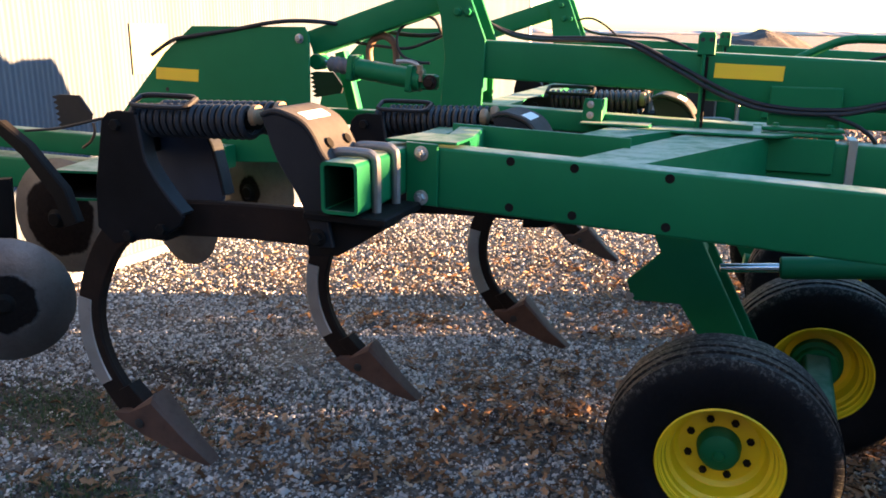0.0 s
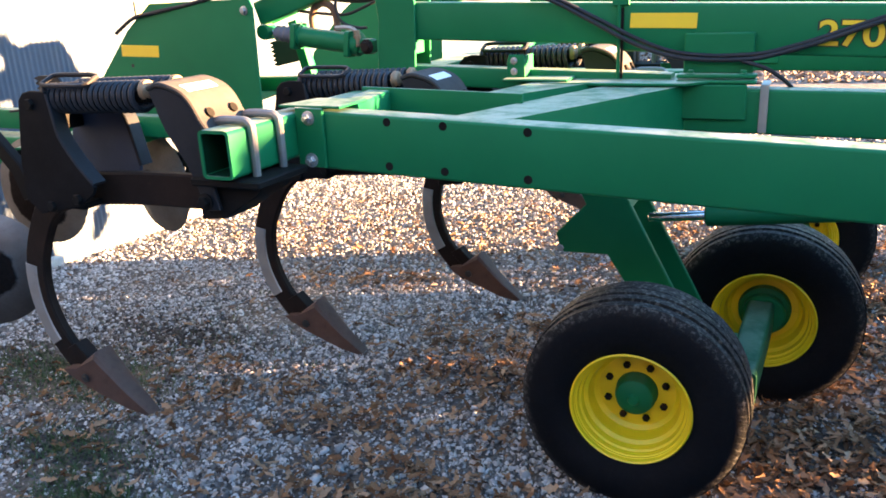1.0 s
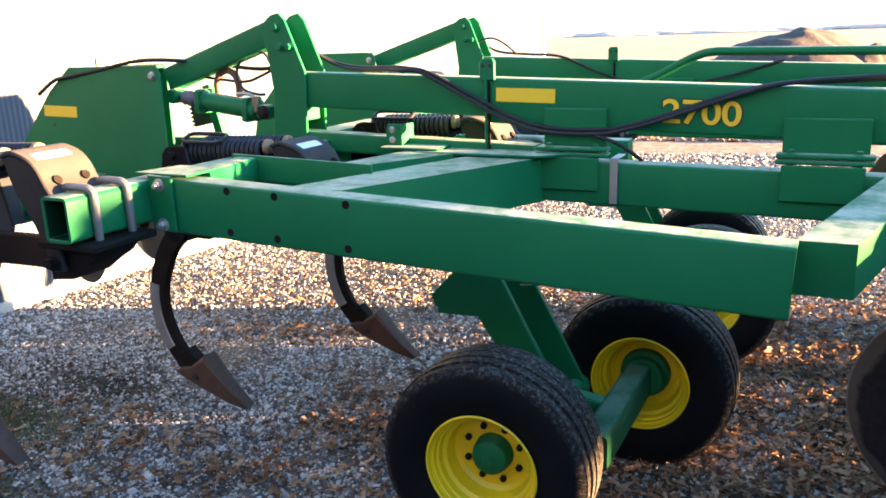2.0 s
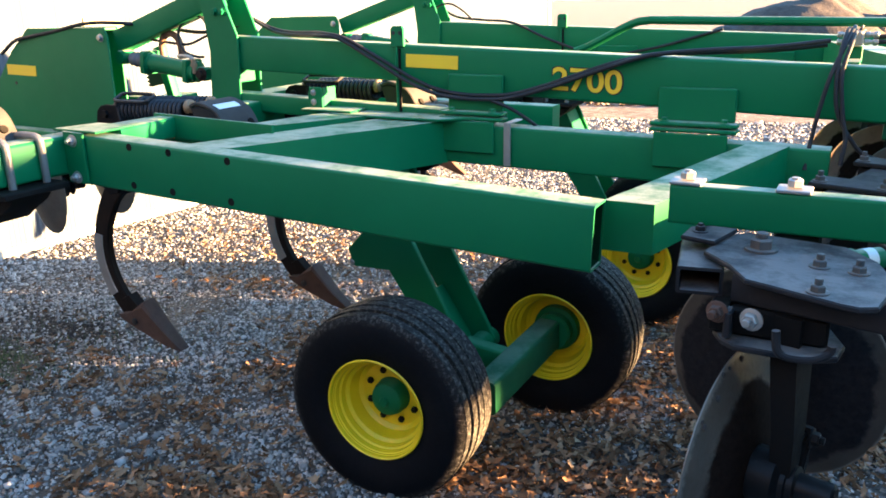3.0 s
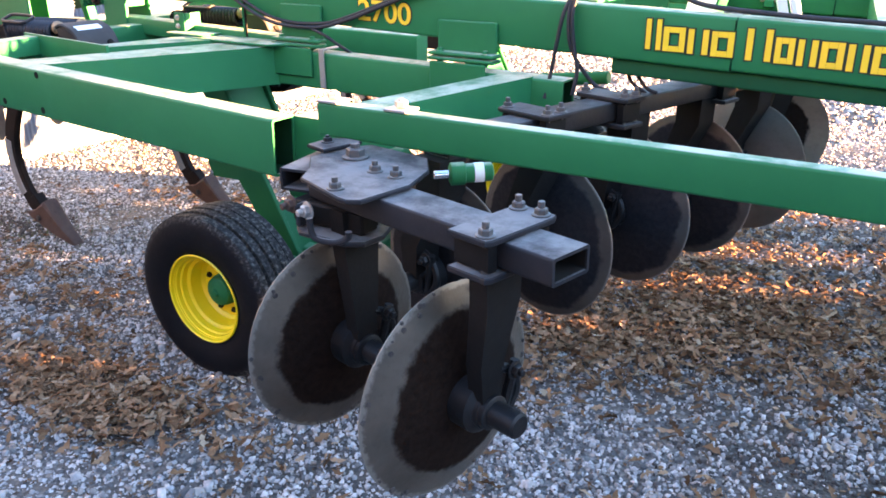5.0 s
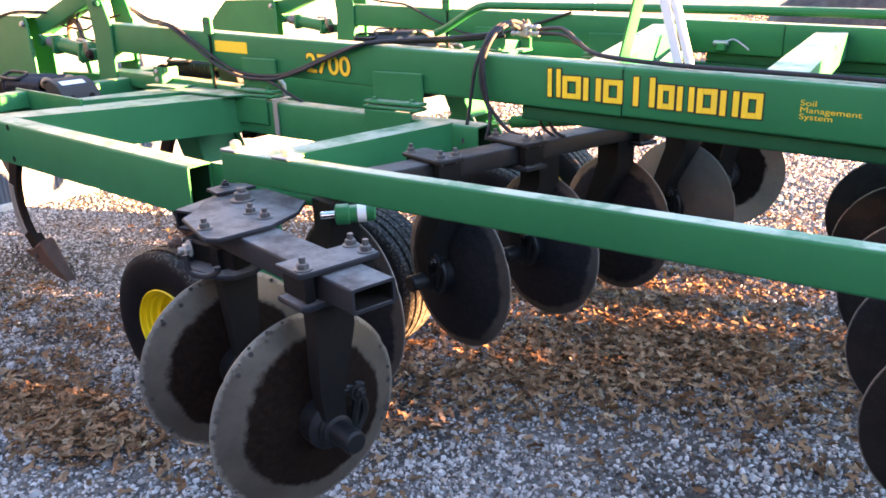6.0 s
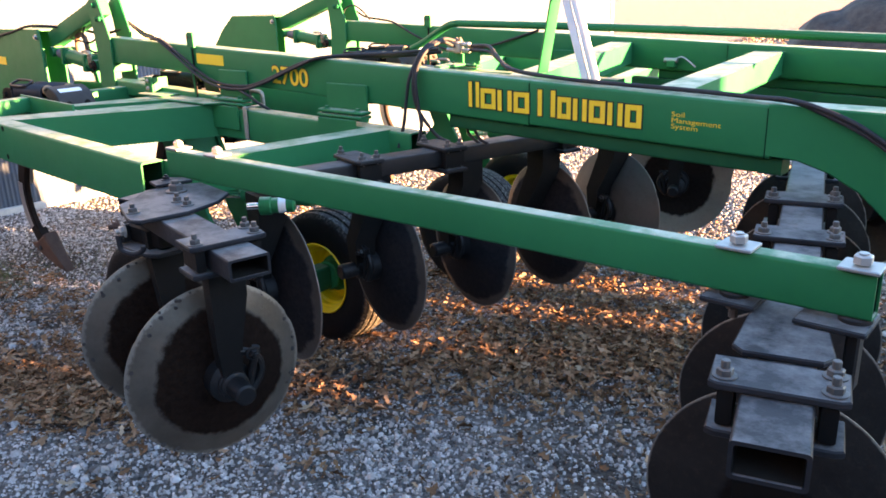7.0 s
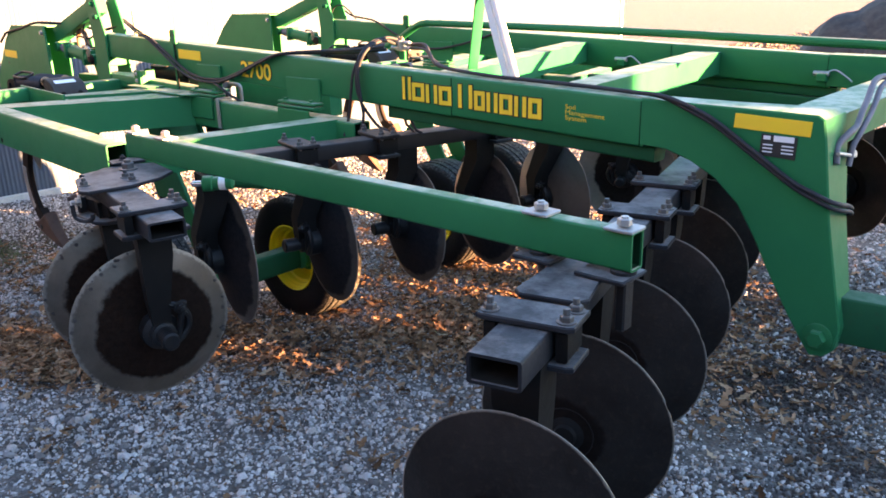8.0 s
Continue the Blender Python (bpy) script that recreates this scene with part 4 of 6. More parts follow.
leg = thing("undercarriage", (0.1, 3.0, 0.3), "green welded leg and walking arm joining two wheels", "undercarriage", "undercarriages")


def build_leg():
    outline = [(-0.26, 1.26), (-0.10, 1.26), (0.064, 0.936), (0.257, 0.576), (0.345, 0.41), (0.325, 0.36), (0.26, 0.335), (0.21, 0.36), (0.03, 0.665), (-0.035, 0.762), (-0.205, 0.757), (-0.217, 0.77), (-0.238, 0.833), (-0.12, 0.955)]
    plain = [p for p in outline if not -0.24 < p[0] < -0.2]
    for y0, cut in ((2.975, outline), (3.225, plain)):
        g = Geo()
        plate(cut, y0, y0 + 0.024, geo=g, bev=0.004)
        part("side_plate", g, GREEN_LOW, leg)
    g = Geo()
    plate([(-0.14, 1.25), (-0.12, 1.25), (0.04, 0.935), (0.02, 0.93)], 2.999, 3.225, geo=g)
    part("web", g, GREEN_LOW, leg)
    g = Geo()
    plate([(0.07, 0.63), (0.09, 0.64), (0.27, 0.36), (0.25, 0.35)], 2.999, 3.225, geo=g)
    part("web", g, GREEN_LOW, leg)
    part("bolt", bolt((-0.218, 2.985, 0.774), (0, -1, 0), 0.012), BOLT, leg)
    g = Geo()
    rod((0.29, 2.93, 0.40), (0.29, 3.29, 0.40), 0.05, 20, g)
    part("pivot_boss", g, GREEN_LOW, leg)
    g = Geo()
    tube((0.485, 2.80, 0.370), (0.505, 3.45, 0.388), 0.105, 0.14, geo=g, r=0.018)
    arm = part("walking_arm", g, GREEN_SHADE_MUD, leg)
    part("cross_arm", tube((0.20, 2.83, 0.40), (0.45, 2.85, 0.37), 0.09, 0.1, r=0.02), GREEN_LOW, arm)
    part("cross_arm", tube((0.28, 3.06, 0.43), (0.45, 3.10, 0.39), 0.08, 0.1, r=0.015), GREEN_LOW, arm)
    g = Geo()
    rod((0.09, 3.12, 0.88), (0.30, 3.12, 0.905), 0.018, 14, g)
    part("cylinder_rod", g, CHROME, leg, "bright chrome rod")
    g = Geo()
    rod((0.30, 3.12, 0.905), (0.85, 3.12, 0.97), 0.042, 18, g)
    part("cylinder_barrel", g, GREEN_LOW, leg)


build_leg()
copy_thing(leg, pose(0.1, 5.2, 0.3))


# ---- disc gangs ----
def disc_mesh():
    R, t = 0.256, 0.005
    prof = []
    for k in range(9):
        r = 0.028 + (R - 0.028) * k / 8
        prof.append((r, 0.055 * (1 - (r / R) ** 2)))
    back = [(r, d - t) for r, d in prof[::-1]]
    g = lathe((0, 0, 0), (0, 0, 1), prof[:-1] + [(R, 0.0006), (R, -0.002)] + back[1:] + prof[:1], 128, None, False, False)
    rnd = random.Random(4)
    chips = [(rnd.uniform(0, 6.283), rnd.uniform(0.0015, 0.005)) for _ in range(6)]
    for v in g.v:
        r = math.hypot(v.x, v.y)
        if r > R * 0.97:
            a = math.atan2(v.y, v.x) % 6.283
            cut = sum(d for q, d in chips if abs(a - q) < 0.026)
            v.x, v.y = v.x * (1 - cut / R), v.y * (1 - cut / R)
    return g


DISC_GEO = disc_mesh()
DISC_ME = {m: to_mesh("disc_blade", DISC_GEO.v, DISC_GEO.f, m, 40) for m in (DISC, DISC_BROWN, DISC_DARK, DISC_RING, DISC_PALE, DISC_DUSTY, DISC_BRIGHT)}


def add_disc(parent, c, axis, hub_side=1, bar_to=None, steel=DISC, depth=0.05, size=1.0):
    """A concave blade on a short bearing hub, hung from the gang tube by a flat standard."""
    o = origin_of(parent)
    ob = new("disc_blade", DISC_ME[steel])
    a = Vector(axis).normalized()
    ob.matrix_basis = Matrix.Translation(Vector(c) - o) @ a.to_track_quat("Z", "Y").to_matrix().to_4x4() @ Matrix.Scale(size, 4)
    ob.parent = parent
    c = Vector(c)
    n = a * hub_side
    part("hub_cap", lathe(c + a * 0.03, -n, [(0.062, -0.02), (0.062, 0.01), (0.05, 0.02), (0.03, 0.03), (0.026, 0.04)], 18), BLACK, parent)
    g = Geo()
    lathe(c, n, [(0.07, -0.05), (0.075, 0.008), (0.07, 0.018), (0.054, 0.024), (0.054, 0.05), (0.062, 0.056), (0.062, 0.105), (0.044, 0.115), (0.044, 0.125), (0.03, 0.132), (0.03, 0.185), (0.026, 0.19)], 22, g)
    lathe(c + n * 0.128, n, [(0.041, 0), (0.041, 0.012), (0.034, 0.016)], 20, g)
    lathe(c + n * 0.185, n, [(0.03, 0), (0.03, 0.025), (0.024, 0.03)], 16, g)
    for k in range(5):
        q = Vector((0, 0, 1)).rotation_difference(n) @ Vector((0.058 * math.cos(k * 1.257), 0.058 * math.sin(k * 1.257), 0.016))
        bolt(c + q, n, 0.008, g, washer=False)
    part("bearing_hub", g, HUB, parent)
    if bar_to:
        b = Vector(bar_to)
        s = Vector((-a.y, a.x, 0)).normalized()
        top, low = b, c + n * 0.112
        g = Geo()
        pts = [top, top + Vector((0, 0, -0.10)), low + Vector((0, 0, 0.12)), low + Vector((0, 0, -0.01))]
        rings = []
        for p, w, d in zip(pts, (0.108, 0.102, 0.074, 0.05), (depth, depth, depth * 0.9, depth * 0.8)):
            rings.append([p + s * (w / 2) + a * (d / 2), p - s * (w / 2) + a * (d / 2), p - s * (w / 2) - a * (d / 2), p + s * (w / 2) - a * (d / 2)])
        g.loft(rings)
        part("standard", g, BLACK, parent)
        g = Geo()
        bow = []
        for k in range(9):
            q = radians(150 - 26 * k)
            bow.append(low + n * 0.012 + s * (0.088 * math.cos(q)) + Vector((0, 0, 0.03 + 0.07 * math.sin(q))))
        sweep(smooth_path([low + s * 0.075 + n * 0.02 + Vector((0, 0, 0.10))] + bow[::-1][:6], 4), 0.012, 8, g)
        bolt(low + s * 0.06 + n * 0.03 + Vector((0, 0, 0.085)), n, 0.014, g, stud=0.01)
        part("scraper_clamp", g, HUB, parent)
    return ob


def clamp(parent, c, a, w, ztop, name="clamp_plate", h=0.07, paint=GANG):
    """Clamp plates above and below a tube, with long bolts between."""
    a = Vector(a).normalized()
    s = Vector((-a.y, a.x, 0))
    c = Vector(c)
    for z0, z1 in ((ztop + 0.001, ztop + 0.015), (ztop - h - 0.015, ztop - h - 0.001)):
        g = Geo()
        pts = [(c + a * dx + s * dy)[:2] for dx, dy in ((-0.05, -w / 2 - 0.05), (0.05, -w / 2 - 0.05), (0.058, -w / 2 - 0.035), (0.058, w / 2 + 0.035), (0.05, w / 2 + 0.05), (-0.05, w / 2 + 0.05))]
        plate([tuple(p) for p in pts], z0, z1, plane="xy", geo=g)
        part(name, g, paint, parent)
    for dy in (-w / 2 - 0.022, w / 2 + 0.022):
        g = Geo()
        e0, e1 = c + s * dy - a * 0.045, c + s * dy + a * 0.045
        tube((e0.x, e0.y, ztop - h / 2), (e1.x, e1.y, ztop - h / 2), 0.026, h - 0.004, geo=g, r=0.006)
        part("clamp_block", g, BLACK, parent)
    for dx, dy in ((0.03, -w / 2 - 0.026), (-0.03, w / 2 + 0.026), (0.03, w / 2 + 0.026)):
        p = c + a * dx + s * dy
        g = bolt(Vector((p.x, p.y, ztop + 0.015)), (0, 0, 1), 0.013, stud=0.014)
        rod((p.x, p.y, ztop - h - 0.02), (p.x, p.y, ztop + 0.015), 0.009, 10, g)
        part("clamp_bolt", g, NUT, parent)


# levelling gang at the corner
lev = thing("levelling_disc_gang", (1.8, 1.85, 0.6), "two worn concave discs on a dark bolted arm", "disc gang", "disc gangs")
la = Vector((0.976, -0.218, 0))
E0, E1 = Vector((1.49, 1.899, 1.292)), Vector((2.222, 1.737, 1.292))
g = tube(E0, E1, 0.112, 0.058, open0=True, open1=True, r=0.007, depth=0.33)
part("gang_tube", g, GANG, lev, "dark worn rectangular tube, open end")
part("tube_shade_sheet", shade_lining(E1, E0 - E1, 0.112, 0.058, depth=0.32), HOLLOW_DARK, lev, "black sheet for the shade inside the tube")
g = Geo()
plate([(1.405, 1.935), (1.42, 2.05), (1.465, 2.115), (1.668, 2.08), (1.73, 1.995), (1.76, 1.872), (1.732, 1.73), (1.702, 1.714), (1.672, 1.72), (1.507, 1.787), (1.468, 1.86)], 1.323, 1.335, plane="xy", geo=g)
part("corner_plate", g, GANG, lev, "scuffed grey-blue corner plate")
g = Geo()
plate([(1.44, 1.98), (1.66, 1.94), (1.69, 1.86), (1.68, 1.80), (1.64, 1.775), (1.50, 1.775), (1.47, 1.80), (1.45, 1.84)], 1.19, 1.203, plane="xy", geo=g)
part("corner_plate", g, GANG, lev)
for x, y, r in ((1.511, 1.987, 0.022), (1.627, 1.917, 0.013), (1.696, 1.907, 0.013), (1.634, 1.763, 0.013)):
    part("plate_bolt", bolt((x, y, 1.335), (0, 0, 1), r, stud=0.012), NUT, lev)
g = Geo()
sweep(smooth_path([(1.575, 1.735, 1.262), (1.58, 1.735, 1.225), (1.60, 1.74, 1.212), (1.64, 1.75, 1.212), (1.665, 1.76, 1.225), (1.668, 1.76, 1.24)], 5), 0.008, 10, g)
part("locking_hook", g, GANG, lev)
for x, y in ((1.462, 1.80), (1.527, 1.785)):
    part("hinge_bolt", bolt((x, y, 1.257), (-0.25, -0.97, 0), 0.0145, stud=0.014), RUST if x < 1.5 else STEEL, lev)
part("hinge_bracket", box((1.475, 1.79, 1.205), (1.49, 1.90, 1.262), 0.004), GANG, lev)
part("hinge_bracket", box((1.44, 1.82, 1.205), (1.66, 1.88, 1.262), 0.006), BLACK, lev)
g = Geo()
plate([(1.345, 1.99), (1.35, 2.07), (1.39, 2.095), (1.45, 2.09), (1.42, 1.97)], 1.337, 1.347, plane="xy", geo=g)
tube((1.412, 1.868, 1.290), (1.375, 2.10, 1.290), 0.092, 0.058, open0=True, geo=g, r=0.005)
bolt((1.378, 2.035, 1.347), (0, 0, 1), 0.011, g, stud=0.006)
part("mount_block", g, GANG, lev)
clamp(lev, (2.055, 1.774, 0), la, 0.112, 1.321, h=0.06)
add_disc(lev, (1.91, 1.80, 0.890), la, 1, (2.04, 1.777, 1.26), size=1.035)
add_disc(lev, (1.50, 1.885, 0.883), la, 1, (1.60, 1.864, 1.26), size=1.035)


def clods(parent, c, axis, seed, size):
    """Crumbs of dried earth stuck along the rim of a disc."""
    rnd = random.Random(seed)
    a = Vector(axis).normalized()
    q = a.to_track_quat("Z", "Y")
    g = Geo()
    for _ in range(26):
        w, r = rnd.uniform(0, 6.283), rnd.uniform(0.232, 0.254) * size
        out = 0.055 * (1 - (r / (0.256 * size)) ** 2) * size
        p = Vector(c) + q @ Vector((r * math.cos(w), r * math.sin(w), out))
        rod(p - a * 0.003, p + a * rnd.uniform(0.002, 0.005), rnd.uniform(0.003, 0.008), rnd.randint(5, 7), g)
    tagged(part("dried_soil", g, EARTH, parent), "crumbs of dried earth on the rim", kind="stuff")


clods(lev, (1.91, 1.80, 0.890), la, 5, 1.035)
clods(lev, (1.50, 1.885, 0.883), la, 6, 1.035)


def gang(name, near, far, spots, label, hub_side=1, flip=1, clamps=(), tube_label="", steel=DISC, paint=GANG, drop=0.34, size=1.0, shift=0.0, last=None):
    near, far = Vector(near), Vector(far)
    a = (far - near).normalized()
    base = near.lerp(far, 0.5)
    t = thing(name, (base.x, base.y, 0.6), label, "disc gang", "disc gangs")
    part("gang_tube", tube(near, far, 0.112, 0.064, open0=True, open1=True, r=0.007, depth=0.8), paint, t, tube_label)
    part("tube_shade_sheet", shade_lining(near, a, 0.112, 0.064, depth=0.7), HOLLOW_DARK, t, "black sheet for the shade inside the tube")
    for s in spots:
        p = near + a * s
        add_disc(t, Vector((p.x + shift, p.y, p.z - drop)), a * flip, hub_side, (p + a * (flip * hub_side * 0.085)) + Vector((0, 0, -0.03)), last if last and s == spots[-1] else steel, 0.1, size)
    for s in clamps:
        p = near + a * s
        clamp(t, (p.x, p.y, 0), -a, 0.112, p.z + 0.033, paint=paint)
    return t


front = gang("front_disc_gang", (3.525, 1.655, 1.282), (2.79, 4.40, 1.282), [0.07, 0.49, 0.92, 1.35, 1.78, 2.21, 2.64], "row of large worn concave discs on a dark tube", -1, -1, clamps=(0.20, 1.04, 1.42, 2.1), tube_label="dark scuffed square tube, open end", steel=DISC_BROWN, drop=0.372, size=0.98)
fa = Vector((-0.735, 2.745, 0)).normalized()
fs = Vector((-fa.y, fa.x, 0))
fp = Vector((3.525, 1.655, 0))
g = Geo()
plate([tuple((fp + fa * s + fs * o)[:2]) for s, o in ((0.285, -0.065), (0.31, -0.085), (0.47, -0.07), (0.62, -0.07), (0.62, 0.07), (0.47, 0.07), (0.31, 0.085), (0.285, 0.065))], 1.3155, 1.3275, plane="xy", geo=g)
part("saddle_plate", g, GANG, front, "wide dusty saddle plate")
part("rail_pad", box((3.42, 2.075, 1.3285), (3.548, 2.185, 1.340), 0.003), GANG, front)
part("rail_pad", box((3.235, 2.085, 1.3285), (3.345, 2.20, 1.340), 0.003), GANG, front)
for x in (3.29, 3.515):
    part("rail_washer", lathe((x, 2.135, 1.340), (0, 0, 1), [(0.030, 0), (0.030, 0.007), (0.027, 0.009)], 18), GANG_DARK, front)
    part("rail_nut", bolt((x, 2.135, 1.3285), (0, 0, -1), 0.016, stud=0.02), NUT, front)
part("rail_strut", box((3.505, 2.12, 1.20), (3.53, 2.16, 1.3285), 0.004), GANG_DARK, front)
gang("rear_disc_gang", (1.56, 2.28, 1.305), (2.18, 4.56, 1.285), [0.10, 0.54, 0.98, 1.41, 1.85], "row of dark concave discs under the frame", 1, -1, clamps=(0.40, 0.78, 1.4, 2.0), steel=DISC_DARK, paint=GANG_DARK, drop=0.41, size=1.13, shift=-0.05, last=DISC_DUSTY)
gang("front_disc_gang", (3.525, 6.55, 1.282), (2.86, 4.60, 1.282), [0.06, 0.49, 0.92, 1.35, 1.78], "row of large worn concave discs on a dark tube", 1, -1, steel=DISC_BROWN, drop=0.43, size=1.12)
gang("rear_disc_gang", (1.56, 6.16, 1.318), (2.05, 4.75, 1.285), [0.4, 0.8, 1.25], "row of pale-ringed concave discs under the frame", -1, -1, steel=DISC_RING, paint=GANG_DARK, drop=0.48, size=1.2, shift=-0.06)
clo = thing("closing_disc_gang", (-2.4, 3.0, 0.6), "bright scoured rear discs under a green bar", "disc gang", "disc gangs")
bar = part("gang_tube", tube((-2.221, 2.31, 1.160), (-2.75, 4.6, 1.185), 0.20, 0.114, open0=True, wall=0.009, r=0.012), GREEN, clo, "green square bar, open end")
part("tube_shade_sheet", shade_lining((-2.221, 2.31, 1.160), (-0.529, 2.29, 0.025), 0.20, 0.114, 0.009, 0.24), HOLLOW_DARK, bar, "dark sheet for the shade inside the bar")
part("cross_bar", tube((-2.0, 2.98, 1.19), (-3.9, 2.92, 1.225), 0.08, 0.10, r=0.01), GREEN, clo)
part("cross_bar", tube((-2.56, 2.97, 1.045), (-3.9, 2.93, 1.055), 0.16, 0.15, r=0.012), GREEN, clo)
cn = Vector((0.62, -0.78, 0))
for c, steel, turn in (((-2.56, 2.22, 0.685), DISC_BRIGHT, cn), ((-2.625, 2.62, 0.937), DISC_RING, Vector((0.1, -0.99, 0))), ((-2.39, 3.12, 0.868), DISC_PALE, Vector((-0.26, -0.97, 0))), ((-2.137, 3.37, 0.953), DISC_PALE, Vector((-0.22, -0.97, 0)))):
    add_disc(clo, c, turn, -1, (c[0] - 0.05, c[1] + 0.07, 1.16), steel)
part("arm", bar_sweep([(-2.42, 1.39), (-2.30, 1.31), (-2.16, 1.16), (-2.12, 1.05)], [0.05, 0.06, 0.07, 0.07], 2.16, 2.20), BLACK, clo)
for ox, oz, yy, k in ((-3.01, 1.412, 2.99, 1.0), (-1.862, 1.535, 3.45, 0.78)):
    g = Geo()
    cut = [((0.0 if i % 2 == 0 else 0.028) + 0.002 * i, -0.0135 * i) for i in range(11)] + [(0.05, -0.144), (0.22, -0.112), (0.235, -0.072), (0.168, 0.012), (0.047, 0.012)]
    plate([(ox + x * k, oz + z * k) for x, z in cut], yy, yy + 0.012, geo=g, bev=0.001)
    part("toothed_plate", g, BRACKET, clo, "dark steel plate with a toothed edge")


# ---- ripper shanks ----
POINT_SIDE = [(-1.698, 0.535), (-1.64, 0.547), (-1.556, 0.612), (-1.525, 0.575), (-1.44, 0.478), (-1.355, 0.400), (-1.375, 0.390), (-1.455, 0.408), (-1.60, 0.468), (-1.675, 0.510)]


def build_ripper():
    t = thing("ripper_shank", (-1.3, 1.9, 0.35), "black curved ripper shank with twin springs and rusty point", "ripper shank", "ripper shanks")
    y = 1.9
    # curved shank
    leg_pts = smooth_path([(-0.93, 1.215, 0), (-1.25, 1.21, 0), (-1.52, 1.185, 0), (-1.655, 1.13, 0), (-1.735, 1.03, 0), (-1.79, 0.90, 0), (-1.795, 0.77, 0), (-1.755, 0.65, 0), (-1.685, 0.555, 0), (-1.62, 0.50, 0)], 4)
    w = [0.104 if p.x > -1.6 else 0.089 for p in leg_pts]
    part("shank", bar_sweep([p.xy for p in leg_pts], w, y - 0.018, y + 0.018), SHANK, t, "curved dark steel shank, paint worn off")
    shin = [p for p in leg_pts if p.y < 0.93 and p.y > 0.60]
    pts = []
    for i, p in enumerate(shin):
        d = (shin[min(i + 1, len(shin) - 1)] - shin[max(i - 1, 0)]).normalized()
        pts.append(p.xy + Vector((-d.y, d.x)) * -0.016)
    part("shin_guard", bar_sweep(pts, [0.058] * len(pts), y - 0.022, y + 0.022), STEEL, t, "scoured bright shin guard")
    # point with its wings: a wedge, wide at the collar, worn thin at the tip
    side = POINT_SIDE
    g = Geo()
    rings = []
    for yy, shrink in ((-0.062, 0.80), (-0.05, 0.95), (-0.03, 1.0), (0.03, 1.0), (0.05, 0.95), (0.062, 0.80)):
        ring = []
        for x, z in side:
            f = min(1.0, max(0.0, (x + 1.70) / 0.36))
            cx, cz = -1.69 + 0.335 * f, 0.555 - 0.145 * f
            taper = 1.0 - 0.62 * f
            ring.append(Vector((cx + (x - cx) * shrink, y + yy * taper, cz + (z - cz) * shrink)))
        rings.append(ring)
    g.loft(rings)
    pt = part("point", g, RUST, t, "rusty steel ripper point", sharp=28)
    g = Geo()
    lathe((-1.60, y - 0.0545, 0.515), (0, -1, 0), [(0.016, 0), (0.016, 0.004), (0.012, 0.006)], 14, g)
    part("wear_slot", g, INK, pt)
    g = Geo()
    plate([(-1.70, 0.60), (-1.655, 0.628), (-1.60, 0.575), (-1.64, 0.535)], y - 0.027, y + 0.027, geo=g)
    part("collar", g, SHANK, pt)
    # twin springs
    for k, yy in enumerate((1.845, 1.965)):
        g = Geo()
        n = 17
        pts = []
        for i in range(n * 14 + 1):
            a = 2 * math.pi * i / 14
            pts.append(Vector((-1.50 + 0.385 * i / (n * 14), yy + 0.039 * math.cos(a), 1.490 + 0.012 * i / (n * 14) + 0.039 * math.sin(a))))
        sweep(pts, 0.0098, 6, g)
        part("spring", g, SPRING, t)
        g = Geo()
        rod((-1.56, yy, 1.489), (-1.09, yy, 1.502), 0.018, 10, g)
        part("spring_rod", g, BLACK, t)
        g = Geo()
        lathe((-1.112, yy, 1.520), (1, 0, 0), [(0.026, 0), (0.030, 0.004), (0.029, 0.018), (0.022, 0.024), (0.012, 0.024)], 20, g)
        part("spring_plug", g, PLUG, t, "tan spring end plug")
    near_cut = [(-1.583, 1.490), (-1.560, 1.512), (-1.527, 1.519), (-1.463, 1.517), (-1.453, 1.446), (-1.443, 1.383), (-1.411, 1.329), (-1.368, 1.276), (-1.324, 1.231), (-1.336, 1.206), (-1.40, 1.165), (-1.579, 1.129), (-1.635, 1.175), (-1.627, 1.295)]
    far_cut = [(-1.583, 1.49), (-1.527, 1.500), (-1.45, 1.490), (-1.375, 1.425), (-1.352, 1.351), (-1.331, 1.248), (-1.35, 1.21), (-1.40, 1.165), (-1.579, 1.129), (-1.635, 1.175), (-1.627, 1.295)]
    for yy, cut, edge in ((1.80, near_cut, [(-1.463, 1.51), (-1.453, 1.446), (-1.443, 1.383), (-1.411, 1.329), (-1.368, 1.276), (-1.33, 1.238)]), (2.0, far_cut, [(-1.43, 1.475), (-1.375, 1.425), (-1.352, 1.351), (-1.331, 1.255)])):
        g = Geo()
        plate(cut, yy - 0.007, yy + 0.007, geo=g)
        br = part("rear_bracket", g, NEAR_BLACK if yy < 1.9 else SKY_TINTED, t)
        g = Geo()
        web = smooth_path([(x, z, 0) for x, z in edge], 3)
        bar_sweep([p.xy for p in web], [0.014] * len(web), yy - 0.0065, yy + 0.045, g, 0.003)
        part("edge_flange", g, BRACKET, br)
    part("bracket_web", box((-1.575, 1.807, 1.38), (-1.545, 1.993, 1.495)), BLACK, t)
    part("bracket_web", box((-1.56, 1.807, 1.15), (-1.40, 1.993, 1.17)), BLACK, t)
    g = Geo()
    ring = [(-1.485, 1.84), (-1.47, 1.815), (-1.445, 1.805), (-1.335, 1.805), (-1.31, 1.815), (-1.297, 1.84), (-1.297, 1.99), (-1.31, 2.015), (-1.335, 2.025), (-1.445, 2.025), (-1.47, 2.015), (-1.485, 1.99), (-1.485, 1.84)]
    sweep([Vector((x, 1.80 + (yq - 1.805) * 0.28, 1.534 + (yq - 1.805) * 0.12)) for x, yq in ring], 0.0075, 8, g)
    rod((-1.47, 1.80, 1.47), (-1.47, 1.803, 1.535), 0.006, 8, g)
